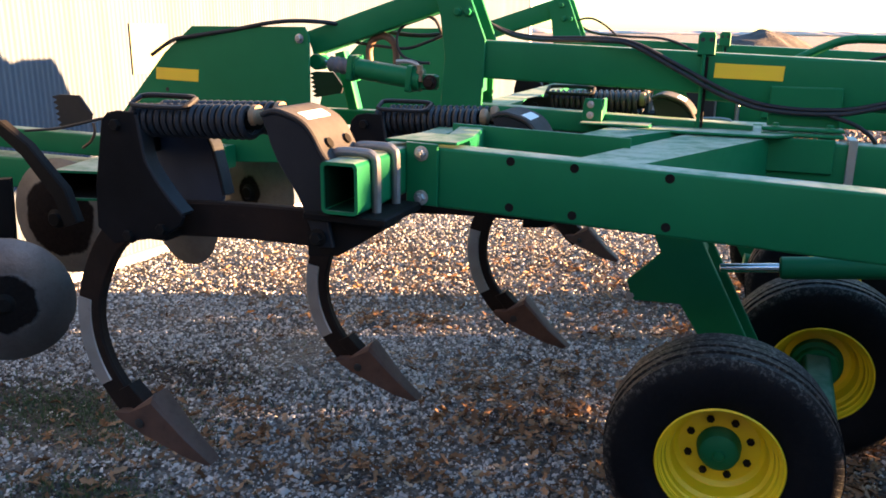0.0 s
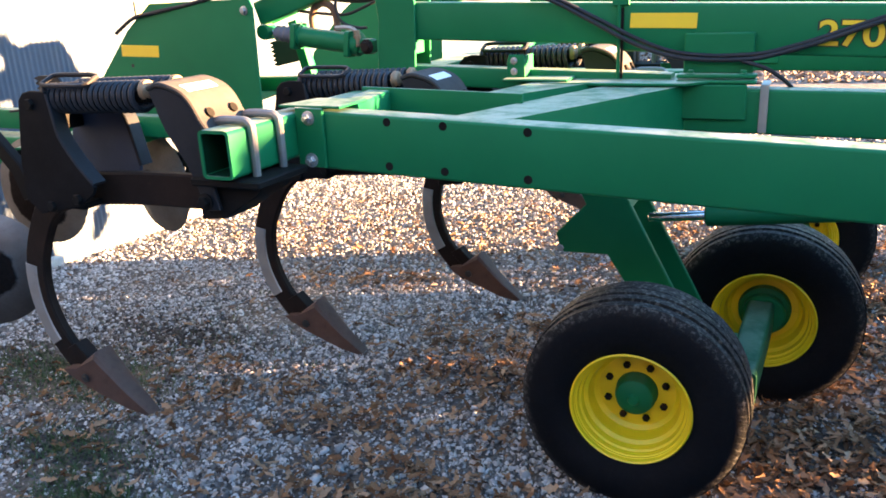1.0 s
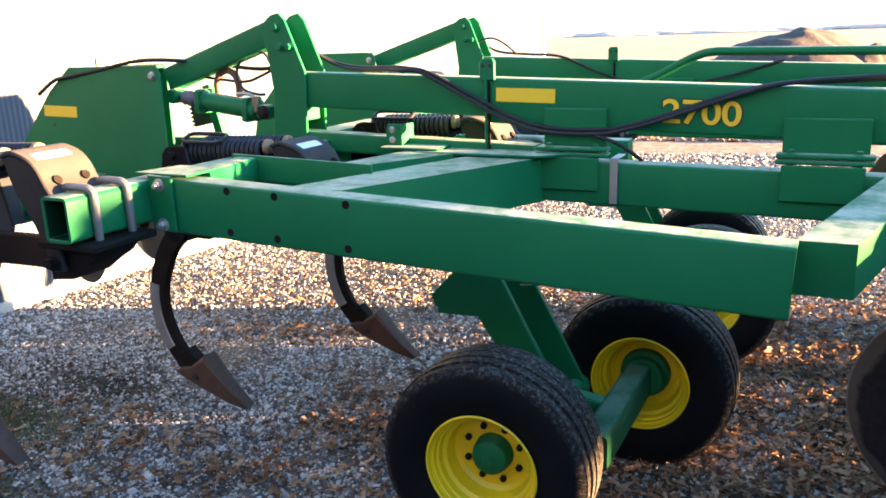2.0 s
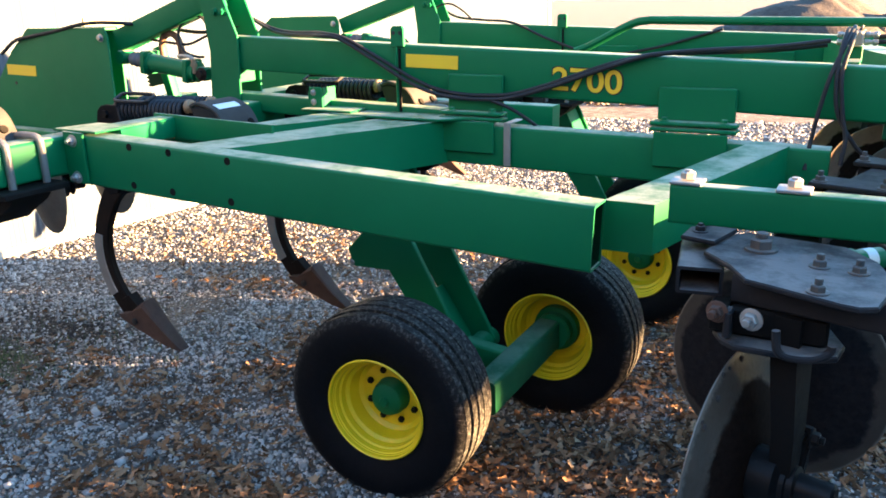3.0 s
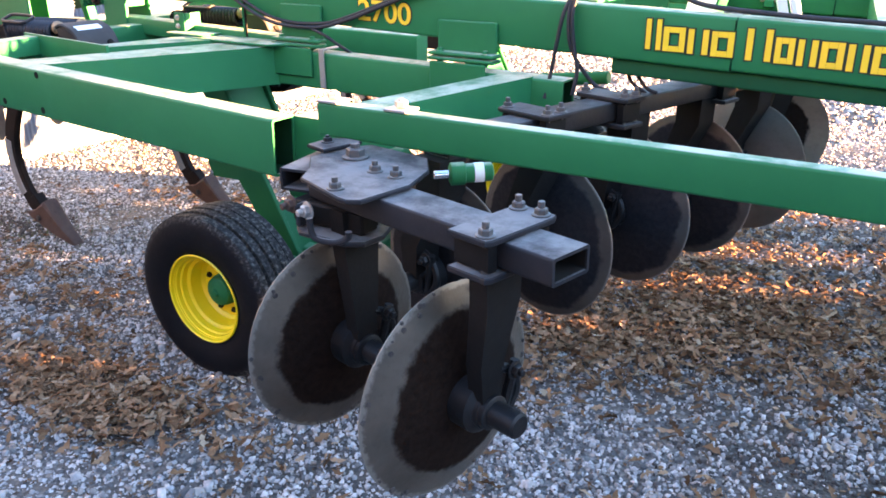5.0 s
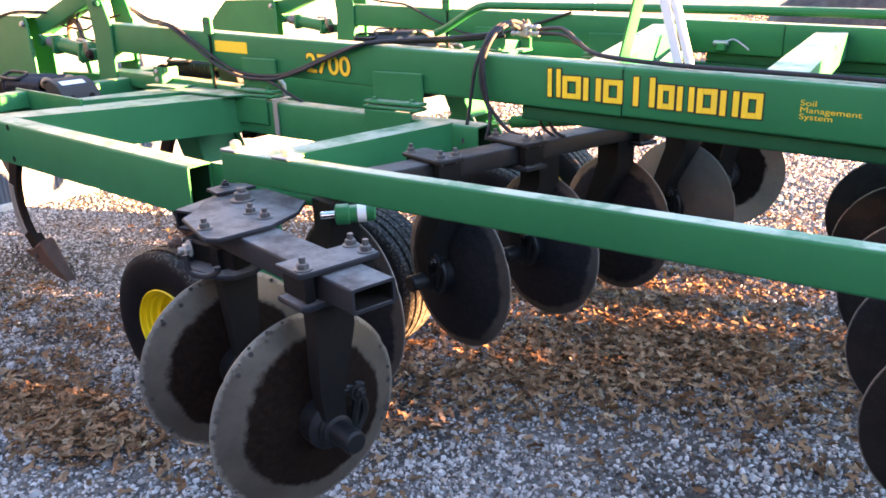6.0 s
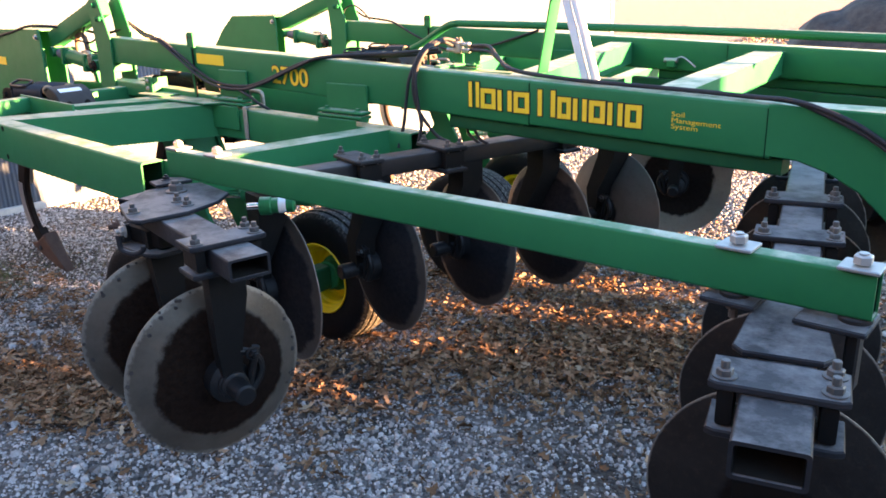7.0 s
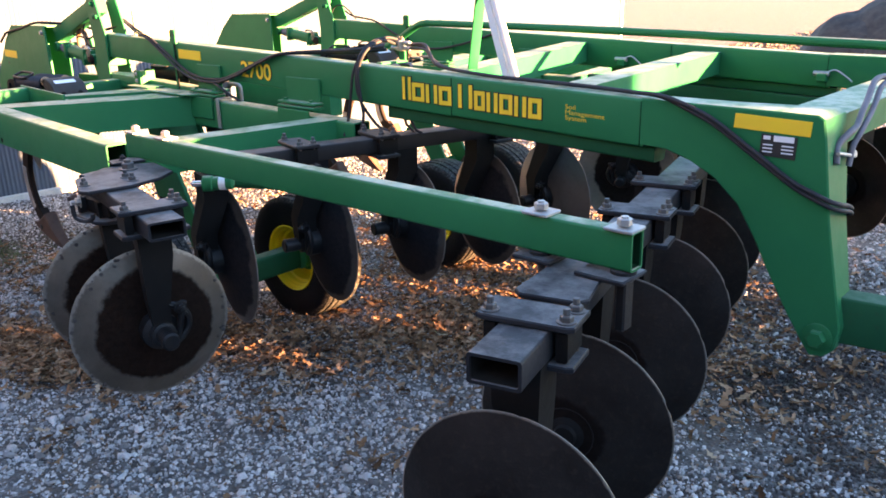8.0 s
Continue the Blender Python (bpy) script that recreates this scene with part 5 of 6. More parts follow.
    rod((-1.315, 1.85, 1.47), (-1.315, 1.855, 1.555), 0.006, 8, g)
    part("spring_guard", g, GANG, t, "bent bar guard over the springs")
    # front arm over the tool bar
    arm = [(-1.062, 1.52), (-1.03, 1.532), (-0.99, 1.526), (-0.945, 1.508), (-0.917, 1.478), (-0.895, 1.438), (-0.878, 1.415), (-0.878, 1.28), (-0.86, 1.19), (-0.909, 1.185), (-0.933, 1.25), (-0.945, 1.284), (-0.964, 1.324), (-0.988, 1.36), (-1.02, 1.41), (-1.039, 1.453), (-1.05, 1.49)]
    for yy in (1.815, 1.985):
        g = Geo()
        plate(arm, yy - 0.008, yy + 0.008, geo=g)
        part("arm_plate", g, BRACKET, t)
    g = Geo()
    top = smooth_path([(-1.064, 1.522, 0), (-1.03, 1.534, 0), (-0.99, 1.528, 0), (-0.945, 1.510, 0), (-0.915, 1.480, 0), (-0.893, 1.440, 0), (-0.872, 1.410, 0)], 3)
    bar_sweep([p.xy + Vector((0.002, 0.006)) for p in top], [0.014] * len(top), 1.802, 1.998, g, 0.004)
    part("arm_web", Geo().add(*(lambda q: (q.v, q.f))(bar_sweep([(-1.045, 1.48), (-1.015, 1.41), (-0.982, 1.36), (-0.94, 1.29), (-0.915, 1.21)], [0.012] * 5, 1.823, 1.977, None, 0.002))), BLACK, t)
    cover = part("arm_cover", g, COVER, t, "dusty brown-black cover plate")
    # dark discs put the shade of open slots on the cover
    for x, z, yq in ((-0.890, 1.458, 1.85), (-0.890, 1.458, 1.95)):
        g = Geo()
        lathe((x, yq, z), (0.87, 0, 0.49), [(0.001, 0.0), (0.014, 0.001), (0.014, 0.0085), (0.001, 0.0085)], 12, g)
        part("slot", g, HOLLOW_DARK, cover)
    g = Geo()
    lab = smooth_path([(-0.968, 1.5345, 0), (-0.945, 1.5245, 0), (-0.927, 1.509, 0)], 3)
    bar_sweep([p.xy for p in lab], [0.003] * len(lab), 1.832, 1.955, g, 0.0005)
    part("label", g, WHITE, t, "small white printed label")
    g = Geo()
    box((-0.94, 1.79, 1.262), (-0.70, 2.03, 1.284), geo=g)
    plate([(-0.95, 1.262), (-0.72, 1.262), (-0.74, 1.235), (-0.80, 1.20), (-0.86, 1.16), (-0.95, 1.15)], 1.83, 1.97, geo=g)
    part("clamp_base", g, BLACK, t)
    for yy in (1.86, 1.985):
        g = Geo()
        sweep(smooth_path([(-0.885, yy, 1.25), (-0.885, yy, 1.405), (-0.875, yy, 1.43), (-0.855, yy, 1.438), (-0.785, yy, 1.438), (-0.765, yy, 1.43), (-0.757, yy, 1.405), (-0.757, yy, 1.25)], 4), 0.0125, 10, g)
        part("u_bolt", g, UBOLT, t, "bent steel U-bolt")
    for yy in (1.80,):
        for x, z in ((-0.90, 1.215), (-1.53, 1.48), (-1.52, 1.16), (-1.40, 1.19)):
            part("pivot_bolt", bolt((x, yy, z), (0, -1, 0), 0.016), BLACK, t)
    return t


ripper = build_ripper()
for dx, dy, dz in ((0.39, 0.78, -0.06), (0.83, 1.48, -0.035), (0.83, 2.99, -0.035), (0.39, 3.69, -0.06), (0.0, 4.47, 0.0)):
    copy_thing(ripper, pose(-1.3 + dx, 1.9 + dy, 0.35 + dz))


# ---- hydraulics ----
def cylinder(dy):
    y = 3.135 + dy
    t = thing("hydraulic_cylinder", (-1.3, y, 1.5), "green hydraulic cylinder with brass fittings", "hydraulic cylinder", "hydraulic cylinders")
    a, b = Vector((-1.625, y, 1.606)), Vector((-1.10, y, 1.537))
    d = (b - a).normalized()
    part("barrel", lathe(a + d * 0.165, d, [(0.046, 0), (0.050, 0.004), (0.050, 0.022), (0.043, 0.026), (0.043, 0.275), (0.049, 0.279), (0.049, 0.315), (0.036, 0.32)], 24), GREEN, t)
    part("gland_cover", lathe(a + d * 0.05, d, [(0.028, 0), (0.034, 0.006), (0.031, 0.02), (0.036, 0.035), (0.031, 0.05), (0.036, 0.065), (0.031, 0.08), (0.036, 0.095), (0.03, 0.118)], 20), SLEEVE, t, "wrapped grey gland cover")
    part("rod", rod(a, a + d * 0.2, 0.016, 14), CHROME, t)
    g = Geo()
    sweep(smooth_path([a + d * 0.37 + Vector((0, -0.01, 0.058)), a + d * 0.42 + Vector((0, -0.012, 0.066)), a + d * 0.46 + Vector((0, -0.012, 0.062)), a + d * 0.475 + Vector((0, -0.012, 0.035))], 4), 0.009, 8, g)
    part("feed_pipe", g, STEEL, t, "bent steel feed pipe")
    for o in (0.168, 0.44):
        c = a + d * o
        part("end_cap", tube(c - d * 0.011, c + d * 0.011, 0.108, 0.108, r=0.012), GREEN, t)
    part("clevis", box((b.x - 0.05, y - 0.03, b.z - 0.032), (b.x + 0.02, y + 0.03, b.z + 0.03), 0.008), GREEN, t)
    part("clevis", lathe(a + Vector((0.0, -0.04, 0)), (0, 1, 0), [(0.03, 0), (0.034, 0.01), (0.034, 0.07), (0.03, 0.08)], 18), GREEN, t)
    part("pin", bolt((b.x, y - 0.03, b.z), (0, -1, 0), 0.02), SHANK, t)
    g = Geo()
    rod(b + Vector((-0.045, -0.03, 0.0)), b + Vector((-0.045, -0.03, 0.068)), 0.012, 10, g)
    bolt(b + Vector((-0.045, -0.03, 0.03)), (0, 0, 1), 0.015, g, washer=False)
    part("port_fitting", g, PLUG, t, "dull brass port fitting")
    return t


cylinder(0.0)
cylinder(1.93)

HOSE_LABEL = {HOSE: "black rubber hydraulic hose clipped along the frame", COPPER: "rust-brown sleeved hose bent in a loop", SLEEVE: "grey sleeved hoses over the front leg"}


def hose(r, mat, pts):
    g = sweep(smooth_path(pts, 6), r * 0.8, 8)
    tagged(new("hydraulic_hose", to_mesh("hydraulic_hose", g.v, g.f, mat, 50)), HOSE_LABEL[mat], "hose", "hydraulic hoses")


# across the closing bar
hose(0.008, HOSE, [(-3.05, 2.85, 1.262), (-2.86, 2.85, 1.282), (-2.70, 2.85, 1.315), (-2.56, 2.85, 1.345), (-2.40, 2.88, 1.352)])
hose(0.008, COPPER, [(-2.72, 2.86, 1.20), (-2.668, 2.86, 1.235), (-2.64, 2.86, 1.28), (-2.645, 2.86, 1.318)])
# over the rear plate and down to the cylinder
hose(0.011, HOSE, [(-2.42, 3.02, 1.62), (-2.30, 3.02, 1.685), (-2.19, 3.02, 1.705), (-2.0, 3.03, 1.732), (-1.77, 3.03, 1.768), (-1.6, 3.06, 1.772), (-1.45, 3.2, 1.75), (-1.2, 3.24, 1.72), (-0.95, 3.26, 1.75)])
hose(0.008, HOSE, [(-1.066, 3.15, 1.727), (-1.103, 3.15, 1.787), (-1.174, 3.15, 1.797), (-1.254, 3.15, 1.743), (-1.266, 3.15, 1.683), (-1.236, 3.15, 1.634), (-1.164, 3.15, 1.613), (-1.12, 3.15, 1.612)])
hose(0.008, HOSE, [(-1.04, 3.17, 1.735), (-1.141, 3.17, 1.695), (-1.233, 3.17, 1.668), (-1.352, 3.17, 1.675), (-1.474, 3.17, 1.69), (-1.54, 3.18, 1.706)])
hose(0.020, COPPER, [(-1.402, 3.17, 1.61), (-1.404, 3.17, 1.66), (-1.385, 3.17, 1.70), (-1.342, 3.17, 1.718), (-1.299, 3.17, 1.70), (-1.28, 3.17, 1.66), (-1.278, 3.17, 1.60)])
# bundle that sags across the near beam's face and climbs back on top
hose(0.010, HOSE, [(-0.95, 3.27, 1.80), (-0.83, 3.28, 1.735), (-0.70, 3.24, 1.712), (-0.5, 3.16, 1.712), (-0.40, 3.10, 1.712), (-0.30, 3.09, 1.70), (-0.141, 3.088, 1.621), (0.016, 3.086, 1.539), (0.144, 3.085, 1.494),
      (0.25, 3.083, 1.480), (0.366, 3.083, 1.478), (0.46, 3.088, 1.486), (0.595, 3.09, 1.522), (0.72, 3.092, 1.565), (0.85, 3.096, 1.610), (0.985, 3.10, 1.650), (1.15, 3.17, 1.664), (1.35, 3.24, 1.672), (1.53, 3.31, 1.69)])
hose(0.010, HOSE, [(-0.95, 3.29, 1.79), (-0.82, 3.29, 1.738), (-0.68, 3.25, 1.72), (-0.5, 3.17, 1.722), (-0.38, 3.105, 1.72), (-0.27, 3.095, 1.70), (-0.115, 3.096, 1.625), (0.03, 3.098, 1.552), (0.15, 3.098, 1.508),
      (0.27, 3.097, 1.492), (0.37, 3.098, 1.492), (0.47, 3.10, 1.50), (0.60, 3.10, 1.535), (0.74, 3.102, 1.583), (0.87, 3.105, 1.625), (1.0, 3.13, 1.652), (1.15, 3.19, 1.655), (1.35, 3.27, 1.66), (1.52, 3.34, 1.675)])
hose(0.009, HOSE, [(0.39, 3.085, 1.475), (0.47, 3.08, 1.45), (0.53, 3.1, 1.41), (0.57, 3.16, 1.36)])
# drops from the manifold over the face
hose(0.009, HOSE, [(1.60, 3.35, 1.72), (1.60, 3.25, 1.735), (1.585, 3.14, 1.69), (1.555, 3.092, 1.60), (1.535, 3.085, 1.50), (1.52, 3.08, 1.40), (1.512, 3.05, 1.30)])
hose(0.009, HOSE, [(1.60, 3.33, 1.70), (1.605, 3.24, 1.725), (1.60, 3.14, 1.69), (1.585, 3.092, 1.60), (1.60, 3.085, 1.48), (1.618, 3.08, 1.40), (1.612, 3.06, 1.32)])
hose(0.009, HOSE, [(1.58, 3.34, 1.71), (1.585, 3.22, 1.73), (1.575, 3.13, 1.68), (1.572, 3.09, 1.58), (1.59, 3.09, 1.47), (1.66, 3.12, 1.36), (1.72, 3.14, 1.33)])
hose(0.008, HOSE, [(1.73, 3.25, 1.46), (1.75, 3.22, 1.40), (1.775, 3.2, 1.36), (1.83, 3.2, 1.325)])
hose(0.008, HOSE, [(1.76, 3.26, 1.46), (1.785, 3.22, 1.39), (1.83, 3.2, 1.345), (1.87, 3.2, 1.33)])
# along the top to the front leg and round it
hose(0.010, HOSE, [(1.66, 3.36, 1.70), (1.78, 3.33, 1.705), (1.88, 3.26, 1.67), (2.0, 3.19, 1.632), (2.28, 3.15, 1.614), (2.52, 3.15, 1.606), (2.75, 3.17, 1.597), (2.95, 3.15, 1.592), (3.06, 3.115, 1.594),
      (3.15, 3.102, 1.578), (3.266, 3.098, 1.535), (3.403, 3.098, 1.45), (3.534, 3.098, 1.368), (3.60, 3.10, 1.340), (3.652, 3.104, 1.320), (3.676, 3.14, 1.305), (3.672, 3.22, 1.285), (3.668, 3.28, 1.262), (3.645, 3.30, 1.255)])
hose(0.009, HOSE, [(1.66, 3.35, 1.685), (1.80, 3.31, 1.685), (1.90, 3.25, 1.655), (2.02, 3.21, 1.625), (2.28, 3.17, 1.611), (2.52, 3.17, 1.604), (2.75, 3.19, 1.595), (2.95, 3.17, 1.589), (3.08, 3.12, 1.587),
      (3.17, 3.104, 1.560), (3.28, 3.102, 1.512), (3.41, 3.102, 1.43), (3.54, 3.102, 1.35), (3.60, 3.104, 1.322), (3.655, 3.108, 1.300), (3.682, 3.15, 1.285), (3.678, 3.22, 1.268), (3.672, 3.275, 1.248), (3.645, 3.295, 1.24)])
hose(0.010, HOSE, [(-0.95, 5.2, 1.80), (-0.83, 5.21, 1.735), (-0.6, 5.15, 1.715), (-0.35, 5.03, 1.70), (-0.1, 5.02, 1.60), (0.2, 5.01, 1.52), (0.5, 5.02, 1.55), (0.9, 5.05, 1.66)])
hose(0.008, HOSE, [(-0.98, 5.1, 1.72), (-0.92, 5.1, 1.80), (-0.83, 5.1, 1.82), (-0.74, 5.1, 1.78), (-0.66, 5.1, 1.715)])
hose(0.013, SLEEVE, [(3.66, 3.80, 1.60), (3.63, 3.62, 1.638), (3.622, 3.52, 1.632), (3.632, 3.43, 1.588), (3.638, 3.36, 1.55), (3.645, 3.30, 1.518), (3.637, 3.25, 1.500), (3.626, 3.20, 1.468), (3.638, 3.17, 1.42)])
hose(0.012, SLEEVE, [(3.68, 3.80, 1.58), (3.65, 3.63, 1.625), (3.642, 3.53, 1.615), (3.652, 3.44, 1.57), (3.655, 3.37, 1.53), (3.655, 3.31, 1.495), (3.648, 3.28, 1.46), (3.648, 3.26, 1.40)])

hc = thing("hose_clip", (3.63, 3.2, 1.44), "small steel hose clip on the front leg", "hose clip")
part("pin", rod((3.642, 3.16, 1.455), (3.650, 3.305, 1.425), 0.006, 8), STEEL, hc)
part("clip", bolt((3.640, 3.30, 1.43), (0.97, 0.0, 0.2), 0.012), STEEL, hc)

man = thing("hose_manifold", (1.6, 3.35, 1.62), "steel hose couplings standing on the long beam", "manifold")
part("body", box((1.592, 3.325, 1.672), (1.628, 3.365, 1.722), 0.006), STEEL, man)
for x, z in ((1.548, 1.684), (1.548, 1.708), (1.629, 1.684), (1.629, 1.708)):
    part("coupling", lathe((x, 3.345, z), (1, 0, 0), [(0.007, 0), (0.010, 0.003), (0.010, 0.014), (0.0075, 0.017), (0.0075, 0.026), (0.011, 0.029), (0.011, 0.041), (0.008, 0.044)], 12), STEEL, man)
for x in (1.60, 1.62):
    part("plug", bolt((x, 3.345, 1.722), (0, 0, 1), 0.008, stud=0.006), NUT, man)
part("bracket", box((1.59, 3.20, 1.618), (1.63, 3.37, 1.63), 0.003), GREEN, man)
part("bracket", box((1.59, 3.35, 1.62), (1.63, 3.362, 1.67), 0.003), GREEN, man)

gc = thing("gang_cylinder", (1.80, 2.3, 1.18), "short green cylinder beside the corner plate", "hydraulic cylinder", "hydraulic cylinders")
part("barrel", lathe((1.651, 2.205, 1.258), (0.75, 0.66, 0.02), [(0.022, 0), (0.031, 0.004), (0.031, 0.04), (0.026, 0.044), (0.026, 0.115), (0.018, 0.12)], 20), GREEN, gc)
part("rod", rod((1.621, 2.175, 1.258), (1.656, 2.209, 1.259), 0.012, 12), CHROME, gc)
part("label", lathe((1.701, 2.249, 1.2595), (0.75, 0.66, 0.02), [(0.0268, 0), (0.0268, 0.026)], 20, None, False, False), WHITE, gc)

# small bits on the tops
for x, y, z in ((1.82, 5.06, 1.475), (2.99, 5.06, 1.452)):
    lug = thing("lock_pin", (x, y, z), "pale steel lock pin with wire clip", "lock pin", "lock pins")
    part("pin", rod((x - 0.05, y - 0.03, z + 0.03), (x + 0.03, y - 0.03, z + 0.03), 0.014, 12), STEEL, lug)
    part("clip", sweep(smooth_path([(x + 0.02, y - 0.03, z + 0.04), (x + 0.06, y - 0.03, z + 0.05), (x + 0.12, y - 0.05, z + 0.02), (x + 0.15, y - 0.06, z)], 4), 0.005, 6), STEEL, lug)
    part("saddle", box((x - 0.03, y - 0.05, z - 0.01), (x + 0.02, y + 0.01, z + 0.03), 0.005), GREEN, lug)

# ---- distance ----
def mound(name, cx, cy, w, d, h, mat, label, seed, rough=0.07):
    g = Geo()
    nu, nv = 64, 22
    rings = []
    for j in range(nv + 1):
        r = j / nv
        ring = []
        for i in range(nu):
            a = 2 * math.pi * i / nu
            x, y = r * math.cos(a), r * math.sin(a)
            k = 1 + 0.25 * noise.noise((math.cos(a) * 1.3 + seed, math.sin(a) * 1.3, seed))
            z = h * (1 - r ** 2.3) * (1 + 0.16 * noise.noise((x * 1.8 + seed, y * 1.8, 1.0))) + rough * h * noise.noise((x * 7, y * 7, seed)) * (1 - r)
            ring.append(Vector((cx + x * w * k, cy + y * d * k, max(z, -0.1) if j < nv else -0.1)))
        rings.append(ring)
    g.loft(rings[::-1], False, True)
    return tagged(part(name, g, mat, None, sharp=80), label, "earth pile")


mound("earth_mound", 0.15, 22.0, 2.95, 2.4, 1.74, EARTH, "dark heap of earth and brush at the field's edge", 3.0)
mound("earth_mound", -1.35, 21.4, 1.5, 1.6, 1.2, EARTH, "low dark heap of earth beside the larger one", 7.0)
mound("earth_mound", 1.75, 21.8, 1.0, 1.1, 1.33, EARTH, "small dark heap of earth at the field's edge", 5.0)

rt = random.Random(8)
g = Geo()
for k in range(420):
    a = radians(rt.uniform(35, 150))
    R = rt.uniform(420, 520)
    c = Vector((R * math.cos(a), R * math.sin(a), 0))
    hh = rt.uniform(1.0, 2.4)
    wv = rt.uniform(6, 16)
    n = 9
    s = Vector((-math.sin(a), math.cos(a), 0))
    rings = []
    for q, zz in ((1.0, -1), (1.15, hh * 0.35), (0.85, hh * 0.75), (0.3, hh)):
        rings.append([c + s * (wv * q * math.cos(2 * math.pi * i / n) * (0.8 + 0.4 * rt.random())) + Vector((math.cos(a), math.sin(a), 0)) * (4 * q * math.sin(2 * math.pi * i / n)) + Vector((0, 0, zz * (0.85 + 0.3 * rt.random()))) for i in range(n)])
    g.loft(rings)
tagged(part("tree_line", g, WOODS, None, sharp=20), "hazy bare woods on the horizon", "trees", kind="stuff")

# added across the yard, unseen: a shed and low wall that block the sun
nb = thing("machine_shed", (21, -6, 0), "plain metal shed added out of view to shade the yard", "shed")
for x0, x1, y0, y1 in ((16.0, 16.2, -20.0, 7.0), (27.0, 27.2, -20.0, 7.0), (16.2, 27.0, 6.8, 7.0), (16.2, 27.0, -20.0, -19.8)):
    part("wall", box((x0, y0, -0.3), (x1, y1, 4.4), 0.01), ZINC, nb)
part("roof", Geo().loft([[Vector((15.7, y, 4.4)), Vector((21.6, y, 6.0)), Vector((27.5, y, 4.4)), Vector((27.5, y, 4.5)), Vector((21.6, y, 6.12)), Vector((15.7, y, 4.5))] for y in (-20.3, 7.0)]), ROOF, nb)
bw = thing("block_wall", (16.1, 9, 0), "unseen concrete wall added to cast shade, with gaps for sun patches", "wall")
part("wall", box((16.0, 7.004, -0.3), (16.2, 10.52, 1.46), 0.01), CONCRETE, bw)
part("wall", box((16.0, 10.524, -0.3), (16.2, 12.8, 1.475), 0.01), CONCRETE, bw)
# openings sized to let sun patches reach the tyres and leaves
for y0, y1, z0, z1 in ((7.004, 7.80, 1.46, 1.92), (7.80, 7.92, 1.46, 1.75), (7.92, 8.10, 1.46, 1.62), (8.10, 8.20, 1.46, 1.66), (8.10, 8.20, 1.72, 1.92), (8.20, 8.62, 1.46, 1.92), (8.62, 8.80, 1.46, 1.60), (8.80, 9.16, 1.46, 1.66), (8.84, 9.16, 1.76, 1.92), (9.16, 9.22, 1.46, 1.92),
                       (9.22, 9.50, 1.46, 1.51), (9.22, 9.50, 1.63, 1.92), (9.50, 9.78, 1.46, 1.92), (9.78, 10.1, 1.82, 1.92), (10.1, 10.14, 1.46, 1.95), (10.14, 10.38, 1.46, 1.66), (10.14, 10.38, 1.77, 1.95), (10.38, 10.52, 1.46, 1.95),
                       (7.004, 7.5, 1.926, 2.83), (7.5, 7.80, 1.926, 3.14), (7.80, 8.0, 1.99, 3.14), (8.0, 8.10, 1.99, 3.0), (8.10, 8.4, 1.926, 3.0), (8.4, 10.1, 1.926, 2.75)):
    part("block", box((16.004, y0 + 0.002, z0), (16.196, y1 - 0.002, z1), 0.003), CONCRETE, bw)


# a barn added unseen behind the walk, to cut the sky light from there
sb = thing("barn", (0, -9, 0), "unseen board barn added to darken the faces toward the drive", "barn")
for x0, x1, y0, y1 in ((-14, 15, -6.2, -6.0), (-14, 15, -14.2, -14.0), (-14, -13.8, -14.0, -6.2), (14.8, 15, -14.0, -6.2)):
    part("wall", box((x0, y0, -0.3), (x1, y1, 5.0), 0.01), BOARDS, sb)
part("roof", Geo().loft([[Vector((x, -5.5, 4.9)), Vector((x, -10.1, 8.2)), Vector((x, -14.7, 4.9)), Vector((x, -14.7, 5.02)), Vector((x, -10.1, 8.34)), Vector((x, -5.5, 5.02))] for x in (-14.4, 15.4)]), ROOF, sb)

# ---- gravel, leaves, grass ----
def height_at(X, Y):
    fade = np.exp(-(np.maximum(0, np.abs(Y - 2.5) - 4) / 12) ** 2)
    return 0.15 * np.tanh(0.2 * X) * fade


def raw_mesh(name, verts, quads, mat):
    me = bpy.data.meshes.new(name)
    n, k = len(quads), quads.shape[1]
    me.vertices.add(len(verts))
    me.vertices.foreach_set("co", verts.astype(np.float32).ravel())
    me.loops.add(n * k)
    me.loops.foreach_set("vertex_index", quads.astype(np.int32).ravel())
    me.polygons.add(n)
    me.polygons.foreach_set("loop_start", np.arange(0, n * k, k, dtype=np.int32))
    me.polygons.foreach_set("loop_total", np.full(n, k, dtype=np.int32))
    me.update(calc_edges=True)
    me.validate()
    me.materials.append(mat)
    return me


rng = np.random.default_rng(11)
CUBE = np.array([[-1, -1, -1], [1, -1, -1], [1, 1, -1], [-1, 1, -1], [-1, -1, 1], [1, -1, 1], [1, 1, 1], [-1, 1, 1]], float)
CUBE_F = np.array([[0, 3, 2, 1], [4, 5, 6, 7], [0, 1, 5, 4], [1, 2, 6, 5], [2, 3, 7, 6], [3, 0, 4, 7]])[1:]


